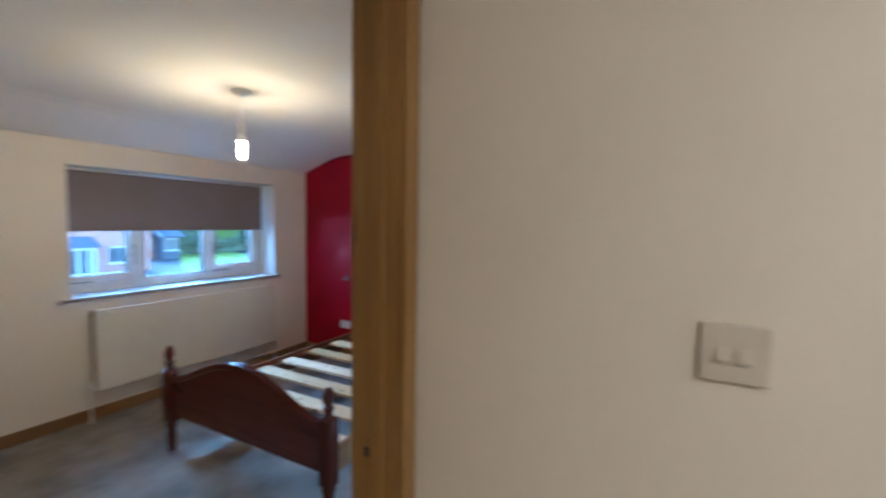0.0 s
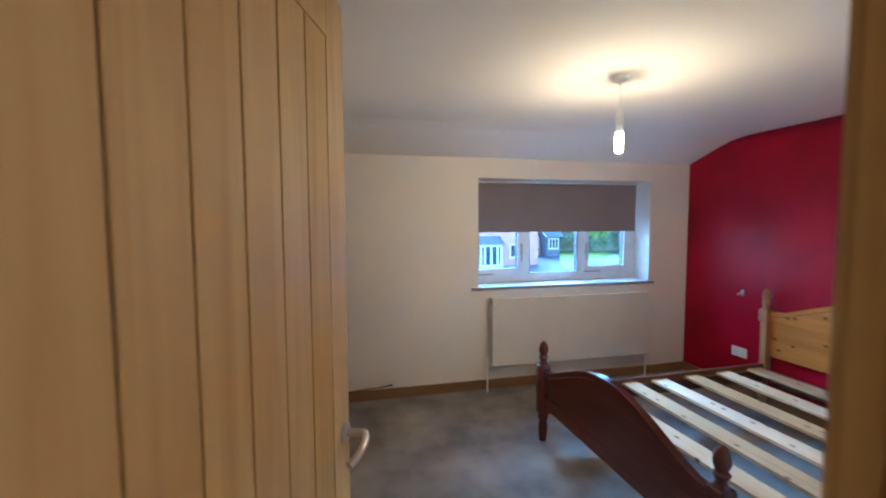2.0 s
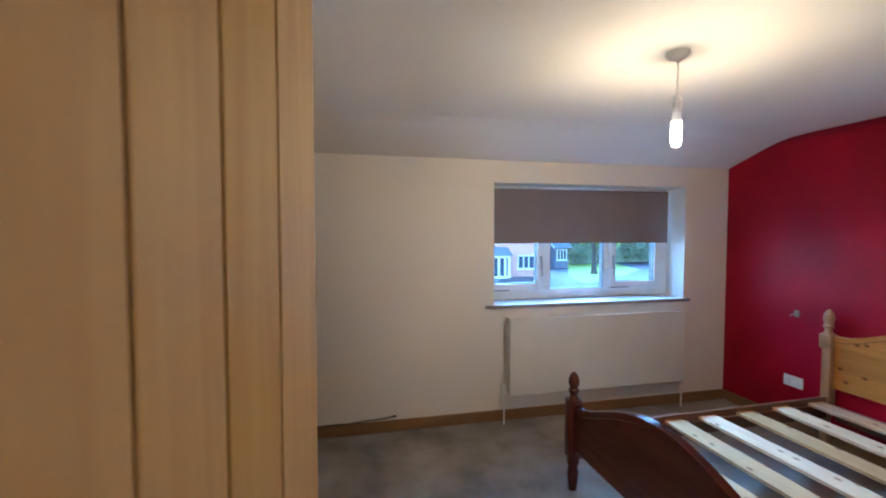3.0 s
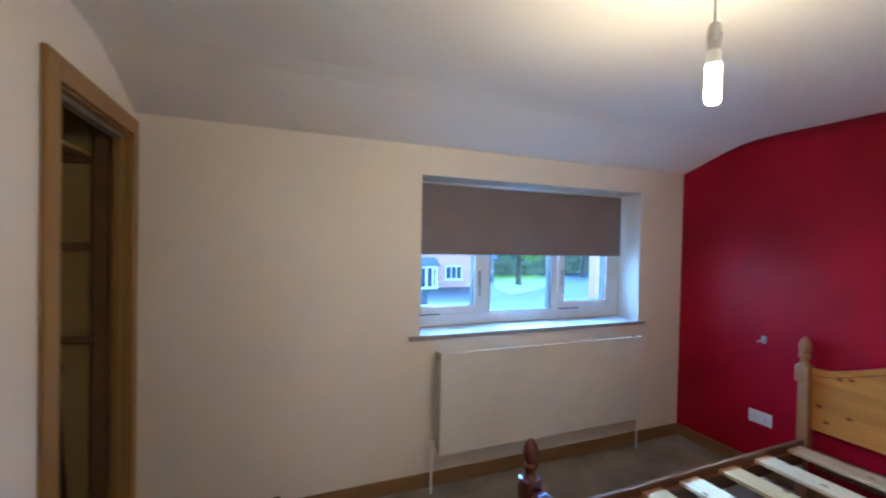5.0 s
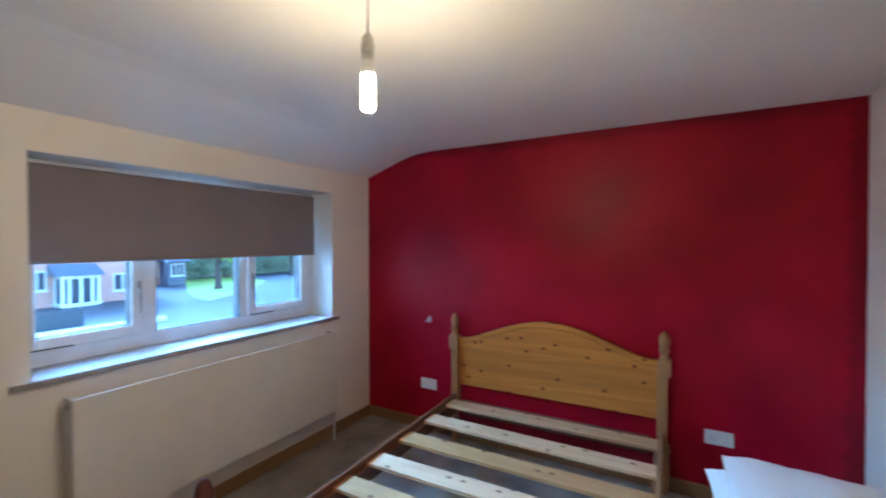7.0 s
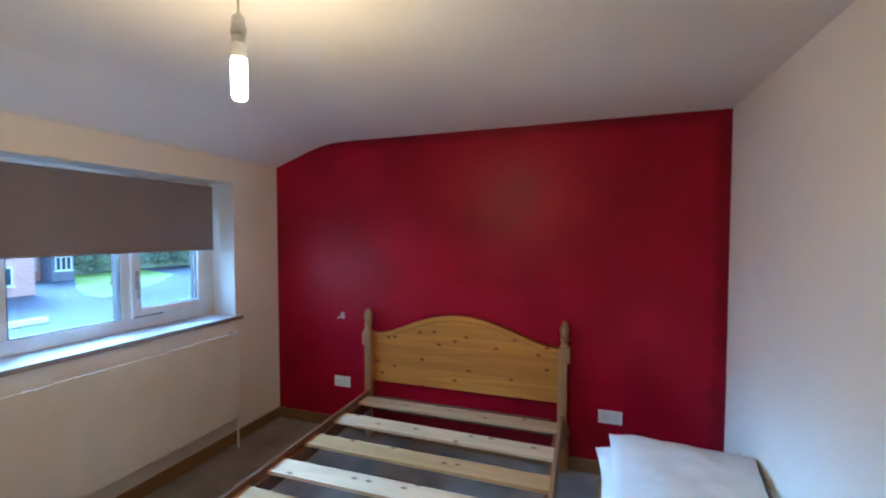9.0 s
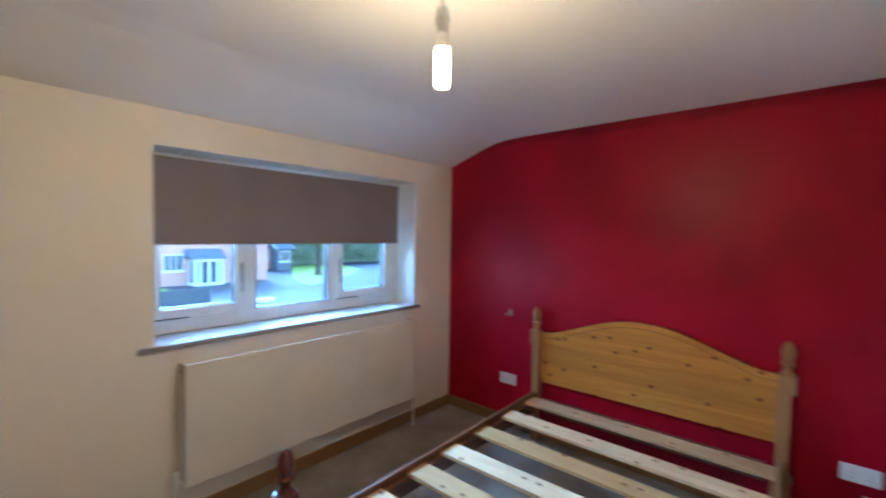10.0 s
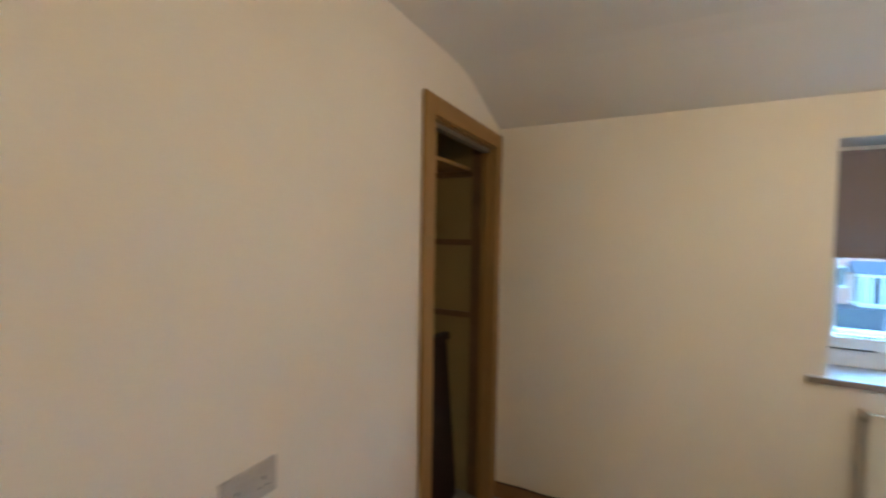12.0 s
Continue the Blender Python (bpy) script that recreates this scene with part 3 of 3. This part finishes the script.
# ---------- wardrobe opening ----------
def wardrobe_opening():
    d = empty("wardrobe_doorway", pose(0, 0, 0), "doorless wardrobe opening framed in oak", "door frame", kind="structure")
    y0, y1 = 0.303, YC + 0.002
    for x in (CX0 - 0.03, CX1):
        part("lining", boxes((x, x + 0.03, y0, y1, 0, CZ)), M_OAK, d)
    part("lining", boxes((CX0 - 0.03, CX1 + 0.03, y0, y1, CZ, CZ + 0.03)), M_OAKXX, d)
    part("architrave", boxes((CX1 + 0.006, CX1 + 0.095, YC + 0.0025, YC + 0.02, 0, CZ + 0.085), bevel=0.005), M_OAK, d)
    part("architrave", boxes((XW + 0.002, CX0 - 0.004, YC + 0.0025, YC + 0.02, 0, CZ + 0.085), bevel=0.005), M_OAK, d)
    part("architrave", boxes((CX0 - 0.004, CX1 + 0.006, YC + 0.0025, YC + 0.02, CZ + 0.006, CZ + 0.085), bevel=0.005), M_OAKXX, d)
    for x in (CX0, CX1 - 0.012):
        part("door_stop", boxes((x, x + 0.012, y0 + 0.015, y0 + 0.045, 0, CZ), bevel=0.002), M_OAK, d)
    part("track", boxes((CX0 + 0.012, CX1 - 0.012, y0 + 0.01, y0 + 0.05, CZ - 0.02, CZ), bevel=0.002), M_TRACK, d, "dull grey sliding door track")


wardrobe_opening()


def shelf(z, depth):
    s = empty("wardrobe_shelf", pose(0, 0, z), "brown wooden wardrobe shelf on battens", "shelf", "wardrobe shelves")
    part("board", boxes((-3.95, -2.75, -0.4, -0.4 + depth, 0, 0.018), bevel=0.002), M_OAKXX, s)
    part("batten", boxes((-3.95, -3.93, -0.4, -0.4 + depth, -0.032, 0)), M_BATTEN, s)


shelf(1.89, 0.63)
for z in (1.484, 1.062):
    thing("wardrobe_batten", boxes((-3.95, -3.93, -0.4, 0.235, z - 0.02, z + 0.015), bevel=0.002), M_BATTEN, "brown wooden shelf batten fixed in the wardrobe", "batten", group="wardrobe battens")
# dark brown vertical strip in the inside corner, just behind the far lining
thing("wardrobe_dark_strip", boxes((-3.95, -3.93, 0.24, 0.302, 0, 2.3), bevel=0.003), M_BATTEN, "dark brown vertical strip inside the wardrobe", "post", "structure")


def leaning_board():
    b = empty("leaning_board", pose(-3.68, 0.17, 0), "dark tapered wooden board standing in the wardrobe", "board")
    part("board", slab(bmesh.new(), [(-0.225, 0), (0.22, 0), (0.07, 0.95), (-0.070, 0.95)], "y", -0.015, 0.015), M_DARKWOOD, b)
    part("cap", boxes((-0.092, 0.09, -0.025, 0.025, 0.95, 0.99), bevel=0.006), M_DARKWOOD, b)


leaning_board()


# ---------- bed ----------
def post(name, parent, x, y, top, square_lo, square_hi, mat, waist=0.0, out=0):
    """A turned bed post: tapered foot, square middle, turned finial."""
    bm = bmesh.new()
    a = 0.039
    lathe(bm, [(0.022, 0), (0.027, 0.03), (0.033, square_lo * 0.55), (0.026, square_lo * 0.72), (0.037, square_lo * 0.86), (0.032, square_lo)], (x, y, 0), n=20)
    if waist:
        box(bm, x - (a if out > 0 else 0.018), x + (a if out < 0 else 0.018), y - a + 0.003, y + 0.031, square_lo - 0.002, waist + 0.01, 0.006)
        box(bm, x - a, x + a, y - a, y + a, waist, square_hi, 0.012)
    else:
        box(bm, x - a, x + a, y - a, y + a, square_lo - 0.002, square_hi, 0.010)
    f = top - square_hi
    lathe(bm, [(0.034, -0.002), (0.023, f * 0.09), (0.021, f * 0.18), (0.030, f * 0.27), (0.032, f * 0.33), (0.022, f * 0.40), (0.029, f * 0.50), (0.033, f * 0.60), (0.031, f * 0.74), (0.022, f * 0.89), (0.012, f * 0.97), (0.003, f)], (x, y, square_hi), n=20)
    return part(name, bm, mat, parent, smooth=True)


def arch(n, half, side, peak):
    """The top line of a bed end: flat shoulders that sweep up to a rounded crown."""
    out = []
    for i in range(n + 1):
        u = -1 + 2 * i / n
        k = 0.5 + 0.5 * math.cos(math.pi * min(1, abs(u) * 1.1))
        out.append((u * half, side + (peak - side) * k ** 0.65))
    return out


def bed_end(parent, y, thick, bottom, side, peak, half, mat, cap, mid=0.0):
    top = [(u + mid, z) for u, z in arch(36, half, side, peak)]
    part("panel", slab(bmesh.new(), [(mid - half, bottom), (mid + half, bottom)] + top[::-1], "y", y - thick / 2, y + thick / 2), mat, parent, smooth=True)
    line = bmesh.new()
    low = [(u, z - 0.034) for u, z in top]
    slab(line, top + low[::-1], "y", y - thick / 2 - 0.010, y + thick / 2 + 0.010)
    part("cap_moulding", line, cap, parent, smooth=True)
    # Groove line below the cap; its shadow is put in as a dark strip.
    shadow_line = bmesh.new()
    slab(shadow_line, low + [(u, z - 0.005) for u, z in low][::-1], "y", y - thick / 2 - 0.002, y + thick / 2 + 0.002)
    part("shadow_line", shadow_line, M_BATTEN, parent, "groove line under the cap, its shadow put in as dark brown")


def bed():
    b = empty("bed_frame", pose(-2.333, 2.030, 0, 0, 0, 1.0), "double bed frame with bare pine slats, pine headboard and mahogany-stained footboard", "bed")
    L, hw = 2.015, 0.703
    head = new("headboard")
    head.parent = b
    head["label"] = "knotty varnished pine headboard with an arched top"
    foot = new("footboard")
    foot.parent = b
    foot["label"] = "dark mahogany-stained footboard with an arched top"
    hh, hx = 0.722, 0.0
    for s in (-1, 1):
        post("post", head, hx + s * hh, L, 1.003, 0.30, 0.83, M_PINEPOST, 0.725, s)
        post("post", foot, s * hw, 0, 0.718, 0.20, 0.555, M_MAHOGZ)
    bed_end(head, L + 0.016, 0.022, 0.45, 0.818, 0.988, hh - 0.03, M_PINE, M_PINE, hx)
    bed_end(foot, 0, 0.022, 0.255, 0.526, 0.712, hw - 0.03, M_MAHOG, M_MAHOG)
    for s in (-1, 1):
        x = s * (hw + 0.002)
        part("side_rail", boxes((x - 0.011, x + 0.011, 0.034, L - 0.034, 0.24, 0.385), bevel=0.004), M_RAIL if s < 0 else M_RAILPALE, b)
        xi = s * (hw - 0.021)
        part("ledge", boxes((xi - 0.012, xi + 0.012, 0.04, L - 0.04, 0.318, 0.342)), M_RAIL, b)
    part("cross_rail", boxes((-hw + 0.06, hw - 0.06, L - 0.034, L - 0.014, 0.24, 0.342)), M_RAIL, b)
    for i, y in enumerate((0.066, 0.345, 0.622, 0.894, 1.182, 1.480, 1.800)):
        skew = (0.006, -0.01, 0.010, -0.004, 0.006, 0.012, 0.002)[i]
        part("slat", slab(bmesh.new(), [(-0.69, y + skew), (0.69, y - skew), (0.69, y + 0.128 - skew), (-0.69, y + 0.128 + skew)], "z", 0.342, 0.36), M_SLATB if i in (2, 4, 6) else M_SLAT, b)
    return b


bed()


# ---------- pillows ----------
def pillow(x, y, z, w, l, h, turn, seed, tilt=0.0):
    bm = bmesh.new()
    nx, ny = 26, 20
    rng = random.Random(seed)
    off = Vector((rng.random() * 9, rng.random() * 9, rng.random() * 9))
    tops = {}
    for s in (1, -1):
        for i in range(nx + 1):
            for j in range(ny + 1):
                u, v = 2 * i / nx - 1, 2 * j / ny - 1
                k = max(0.0, (1 - abs(u) ** 3.2) * (1 - abs(v) ** 3.2)) ** 0.42
                pull = 1 - 0.05 * (1 - min(1, u * u * v * v * 1.2))
                p = Vector((u * w / 2 * pull, v * l / 2 * pull, s * h / 2 * k))
                q = noise.noise(p * 7 + off) * 0.02 + (abs(noise.noise(Vector((p.x * 9, p.y * 22, p.z * 5)) + off)) - 0.2) * 0.016 + noise.noise(p * 26 + off) * 0.004
                p.z += q * k
                tops[s, i, j] = bm.verts.new(p)
    for s in (1, -1):
        for i in range(nx):
            for j in range(ny):
                f = (tops[s, i, j], tops[s, i + 1, j], tops[s, i + 1, j + 1], tops[s, i, j + 1])
                bm.faces.new(f if s > 0 else f[::-1])
    bmesh.ops.remove_doubles(bm, verts=bm.verts, dist=0.0008)
    ob = thing("pillow", bm, M_LINEN, "white cotton pillow stacked in the cardboard box", "pillow", group="pillow stack", smooth=True)
    ob.matrix_basis = pose(x, y, z, tilt, 0, turn)
    return ob


def cardboard_box():
    b = empty("cardboard_box", pose(-1.085, 3.33, 0, 0, 0, -1), "open brown cardboard box packed with white pillows beside the bed", "box")
    w, l, h, t = 0.31, 0.30, 0.34, 0.006
    part("base", boxes((-w, w, -l, l, 0, t)), M_CARD, b)
    for s in (-1, 1):
        part("side", boxes((s * w - t / 2, s * w + t / 2, -l, l, t, h)), M_CARD, b)
        part("end", boxes((-w + t / 2, w - t / 2, s * l - t / 2, s * l + t / 2, t, h)), M_CARD, b)
    part("flap", slab(bmesh.new(), [(w, h), (w + 0.008, h), (w + 0.055, h + 0.10), (w + 0.03, h + 0.11)], "y", -l + 0.02, l - 0.04), M_CARDGREY, b, "grey-white flap standing up")
    part("flap", slab(bmesh.new(), [(-w, h), (-w - 0.007, h), (-w - 0.05, h - 0.12), (-w - 0.043, h - 0.12)], "y", -l + 0.02, l - 0.02), M_CARD, b, "brown flap folded outwards")


cardboard_box()
pillow(-1.09, 3.31, 0.25, 0.585, 0.56, 0.20, 0, 3)
pillow(-1.135, 3.40, 0.385, 0.62, 0.50, 0.15, 2, 5, 4)
pillow(-1.075, 3.32, 0.450, 0.65, 0.58, 0.13, -3, 6, 9)


# ---------- lamp ----------
def pendant():
    p = empty("pendant_light", pose(-2.331, 2.072, 0), "bare lit tubular filament bulb hanging on a white flex", "ceiling light")
    part("ceiling_rose", lathe(bmesh.new(), [(0.045, H - 0.0002), (0.045, H - 0.008), (0.036, H - 0.022), (0.012, H - 0.03), (0.006, H - 0.04)], (0, 0, 0), n=28), M_WHITE, p, smooth=True)
    part("flex", lathe(bmesh.new(), [(0.0032, 2.12), (0.0032, H - 0.035)], (0, 0, 0), n=8), M_WHITE, p, smooth=True)
    part("lampholder", lathe(bmesh.new(), [(0.0165, 2.054), (0.0165, 2.070), (0.019, 2.072), (0.019, 2.092), (0.017, 2.094), (0.0165, 2.112), (0.012, 2.122), (0.005, 2.127)], (0, 0, 0), n=24), M_WHITE, p, "white plastic lampholder", smooth=True)
    part("neck", lathe(bmesh.new(), [(0.0178, 2.0145), (0.0170, 2.030), (0.0155, 2.0535)], (0, 0, 0), n=20), M_NECK, p, "frosted glass neck of the bulb", smooth=True)
    part("bulb", lathe(bmesh.new(), [(0.004, 1.912), (0.013, 1.9145), (0.0172, 1.920), (0.0182, 1.929), (0.0182, 2.006), (0.0178, 2.014)], (0, 0, 0), n=20), M_BULB, p, "glowing warm white glass bulb", smooth=True)


pendant()


# Unseen lamp, added behind the camera to light the switch wall and doorway.
def landing_fill():
    p = empty("landing_fill", pose(0.95, 0.25, H), "round unseen ceiling light added to brighten the landing", "ceiling light")
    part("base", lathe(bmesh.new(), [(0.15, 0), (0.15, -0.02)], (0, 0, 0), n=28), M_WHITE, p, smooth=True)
    part("diffuser", lathe(bmesh.new(), [(0.14, -0.02), (0.135, -0.045), (0.10, -0.065), (0.01, -0.075)], (0, 0, 0), n=28), M_LANDING_FILL, p, smooth=True)


landing_fill()


# ---------- electrical plates ----------
def socket(m, label, mat=M_WHITE):
    """A double socket outlet; local x along the wall, y out of it."""
    s = empty("socket_outlet", m, label, "socket", "socket outlets")
    part("plate", boxes((-0.073, 0.073, 0.0, 0.009, -0.043, 0.043), bevel=0.003), mat, s)
    for x in (-0.036, 0.036):
        part("rocker", boxes((x - 0.007, x + 0.007, 0.009, 0.0125, 0.014, 0.032), bevel=0.001), mat, s)
        part("pin_hole", boxes((x - 0.002, x + 0.002, 0.0088, 0.0094, 0.0, 0.008), (x - 0.013, x - 0.007, 0.0088, 0.0094, -0.018, -0.014), (x + 0.007, x + 0.013, 0.0088, 0.0094, -0.018, -0.014)), M_GASKET, s)
    return s


socket(pose(-3.368, YR, 0.382, 0, 0, 180), "white double socket outlet on the crimson wall")
socket(pose(-1.360, YR, 0.388, 0, 0, 180), "white double socket outlet on the crimson wall")


socket(pose(-2.357, YC, 0.946), "grey-white double socket outlet at waist height on the cream wall", M_OLDPLATE)


def light_switch():
    s = empty("light_switch", pose(-0.039, 1.262, 1.372, 0, 0, 180), "white two-gang light switch on the landing wall", "light switch")
    part("plate", boxes((-0.046, 0.046, 0, 0.008, -0.046, 0.046), bevel=0.004), M_SWITCH, s)
    for x in (-0.014, 0.014):
        rk = bmesh.new()
        slab(rk, [(0.0075, 0.012), (0.0165, -0.009), (0.0155, -0.0125), (0.0075, -0.0125)], "x", x - 0.0075, x + 0.0075)
        part("rocker", rk, M_SWITCH, s)


light_switch()


def wall_hook():
    s = empty("wall_hook", pose(-3.36, YR, 0.915, 0, 0, 180), "small silver wall bracket with a cable end on crimson wall", "hook")
    part("plate", boxes((-0.018, 0.014, 0, 0.012, -0.022, 0.028), bevel=0.003), M_SATIN, s)
    part("arm", tube(bmesh.new(), [(0.0, 0.01, 0.0), (0.008, 0.022, -0.002), (0.024, 0.026, -0.010), (0.034, 0.02, -0.020)], 0.0035, 8), M_WHITE, s, smooth=True)


wall_hook()


def cable():
    pts = []
    for i in range(25):
        k = i / 24
        pts.append((-3.980 + 0.004 * math.sin(9 * k), 0.42 + 0.6 * k, 0.0945 + 0.006 * math.sin(7 * k) ** 2 + 0.026 * max(0, (k - 0.5) / 0.5) ** 1.4))
    bm = tube(bmesh.new(), pts, 0.005, 8)
    lathe(bm, [(0.008, 0.0), (0.008, 0.03)], (pts[-1][0], pts[-1][1], pts[-1][2]), "y", 10)
    thing("aerial_cable", bm, M_CABLE, "brown aerial cable lying along the top of the skirting", "cable", smooth=True)


cable()

# ---------- outside ----------
G = -2.55
thing("ground", boxes((-900, XO - 0.1, -900, 900, G - 0.3, G - 0.02)), M_ASPHALT, "wet grey road and drive surface", "ground", "structure")
thing("house_front_wall", boxes((XO, XW, -4, 6, G - 0.02, -0.13)), M_BRICK, "brick wall of the house below the bedroom", "wall", "structure")
thing("lawn", slab(bmesh.new(), [(-30.5, 18.7), (-32.2, 21.6), (-35.5, 26), (-41, 31.5), (-49.5, 34), (-49.5, 27.5), (-42.5, 23.8), (-36.5, 20.6), (-33.3, 19.2)], "z", G - 0.02, G + 0.01), M_GRASS, "bright green grass verge with a kerb edge", "grass", "structure")
thing("front_garden", slab(bmesh.new(), [(-28.5, 1), (-28.5, 10.2), (-35, 10.2), (-35, 1)], "z", G - 0.02, G + 0.06), M_GRASS, "green front garden lawn", "grass", "structure")


def far_window(parent, x, y0, y1, z0, z1, bars):
    w = part("window", boxes((x, x + 0.08, y0, y1, z0, z0 + 0.08), (x, x + 0.08, y0, y1, z1 - 0.08, z1), *[(x, x + 0.08, y - 0.04, y + 0.04, z0 + 0.08, z1 - 0.08) for y in [y0 + 0.04 + (y1 - y0 - 0.08) * i / bars for i in range(bars + 1)]]), M_RENDER, parent)
    part("glass", boxes((x + 0.01, x + 0.03, y0 + 0.05, y1 - 0.05, z0 + 0.05, z1 - 0.05)), M_DARKGLASS, w)
    part("sill", boxes((x, x + 0.14, y0 - 0.08, y1 + 0.08, z0 - 0.08, z0)), M_RENDER, w)


def far_house():
    h = empty("brick_house", pose(0, 0, 0), "red brick house with a white bay window across the road", "house")
    x = -36.5
    part("wall", boxes((x - 8, x, 2, 18.2, G, G + 5.2)), M_BRICK, h)
    part("roof", slab(bmesh.new(), [(x + 0.5, G + 5.1), (x - 4, G + 7.8), (x - 8.5, G + 5.1)], "y", 1.6, 18.6), M_ROOF, h)
    bay = part("bay_window", boxes((x, x + 1.2, 12.15, 14.2, G, G + 0.12), (x, x + 1.3, 12.05, 14.3, G + 0.12, G + 0.22), (x, x + 1.2, 12.15, 14.2, G + 1.82, G + 2.02), *[(x + 1.08, x + 1.2, y, y + 0.16, G + 0.22, G + 1.82) for y in (12.15, 12.50, 13.10, 13.70, 14.04)], (x, x + 0.12, 12.15, 12.31, G + 0.22, G + 1.82), (x, x + 0.12, 14.04, 14.2, G + 0.22, G + 1.82)), M_RENDER, h, "white bay window")
    part("glass", boxes((x + 0.02, x + 1.1, 12.25, 14.1, G + 0.22, G + 1.82)), M_DARKGLASS, bay)
    part("bay_roof", slab(bmesh.new(), [(x, G + 2.75), (x + 1.5, G + 2.02), (x, G + 2.02)], "y", 11.85, 14.4), M_ROOF, h)
    far_window(h, x, 15.4, 17.05, G + 0.72, G + 1.95, 3)
    far_window(h, x, 10.5, 11.8, G + 1.1, G + 2.35, 3)
    for y in (6.0, 9.0, 13.0, 16.2):
        far_window(h, x, y, y + 1.5, G + 3.3, G + 4.5, 2)


far_house()


def porch_house():
    h = empty("brick_house", pose(0, 0, 0), "brick house with a dark tiled porch beyond the drive", "house")
    x = -46
    part("wall", boxes((x - 8, x, 21.5, 24.9, G, G + 5.2)), M_BRICK, h)
    part("roof", slab(bmesh.new(), [(x + 0.5, G + 5.1), (x - 4, G + 7.8), (x - 8.5, G + 5.1)], "y", 21.1, 25.3), M_ROOF, h)
    part("porch", boxes((x, x + 1.6, 23.2, 24.8, G, G + 2.3)), M_ROOF, h)
    part("porch_roof", slab(bmesh.new(), [(x, G + 3.4), (x + 2, G + 2.3), (x, G + 2.3)], "y", 22.9, 25.1), M_ROOF, h)
    far_window(h, x, 21.8, 22.9, G + 1.0, G + 2.2, 2)
    far_window(h, x + 1.6, 23.4, 24.6, G + 0.9, G + 2.1, 3)
    part("barge_board", slab(bmesh.new(), [(x + 0.1, G + 3.42), (x + 2.05, G + 2.36), (x + 2.05, G + 2.24), (x + 0.1, G + 3.3)], "y", 22.82, 22.9), M_RENDER, h)


porch_house()


def near_house():
    h = empty("brick_house", pose(0, 0, 0), "red brick gable of the neighbouring house", "house")
    part("wall", boxes((-25, -17, 21.7, 29, G, G + 5.2)), M_BRICK, h)
    part("roof", slab(bmesh.new(), [(-25.4, G + 5.1), (-21, G + 7.8), (-16.6, G + 5.1)], "y", 21.3, 29.4), M_ROOF, h)


near_house()


def fence():
    f = empty("garden_fence", pose(-27.3, 0, G), "dark grey boarded garden fence", "fence")
    for i in range(27):
        y = 5.0 + i * 0.2
        part("board", boxes((0, 0.03, y, y + 0.185, 0, 0.85 + 0.01 * (i % 3))), M_FENCE, f)
    for y in (5.0, 7.6, 10.2):
        part("post", boxes((-0.1, 0, y, y + 0.1, 0, 0.95)), M_FENCE, f)


fence()
thing("garden_wall", boxes((-25.6, -25.2, 4, 13.2, G - 0.02, G + 0.22), bevel=0.02), M_RENDER, "low white rendered garden wall by the pavement", "wall")


def leaves(bm, rng, centre, radius, count, size):
    for _ in range(count):
        d = Vector((rng.gauss(0, 1), rng.gauss(0, 1), rng.gauss(0, 1))).normalized() * radius * rng.random() ** 0.4
        c = Vector(centre) + Vector((d.x, d.y, d.z * 0.8))
        u = Vector((rng.gauss(0, 1), rng.gauss(0, 1), rng.gauss(0, 1))).normalized()
        w = u.orthogonal().normalized()
        s = size * (0.6 + 0.8 * rng.random())
        vs = [bm.verts.new(c + s * p) for p in (u, 0.5 * w, -u, -0.5 * w)]
        bm.faces.new(vs)


def tree(x, y, height, seed):
    rng = random.Random(seed)
    t = empty("tree", pose(x, y, G), "broadleaved tree with a dark trunk on the grass", "tree")
    bm = bmesh.new()
    lathe(bm, [(0.36, 0), (0.26, 0.4), (0.22, 1.8), (0.18, height * 0.5), (0.05, height * 0.85)], (0, 0, 0), n=12)
    tips = []
    for i in range(7):
        a = i * 2.4 + rng.random()
        z = 2.0 + i * 0.4
        tip = (math.cos(a) * 2.0, math.sin(a) * 2.0, z + 1.6)
        tube(bm, [(0, 0, z), (math.cos(a) * 0.9, math.sin(a) * 0.9, z + 0.9), tip], 0.06, 6)
        tips.append(tip)
    part("trunk", bm, M_BARK, t, smooth=True)
    cr = bmesh.new()
    for tip in tips + [(0, 0, height * 0.85), (0.5, 0.4, height * 0.7)]:
        leaves(cr, rng, tip, 1.5, 260, 0.22)
    part("crown", cr, M_LEAF, t)


tree(-37.5, 23.8, 6.5, 1)
tree(-44.0, 37.5, 6.0, 2)

hb = bmesh.new()
hr = random.Random(8)
for i in range(64):
    leaves(hb, hr, (-50 + hr.random() * 2, 26 + i * 0.55, G + 1.2 + hr.random() * 2.6), 1.5, 110, 0.24)
thing("hedge", hb, M_HEDGE, "dark green overgrown hedge behind the grass", "hedge", kind="stuff")
thing("hedge_core", boxes((-52.5, -51, 26, 62, G - 0.02, G + 4)), M_HEDGE, "dark inside of the hedge", "hedge", kind="stuff")
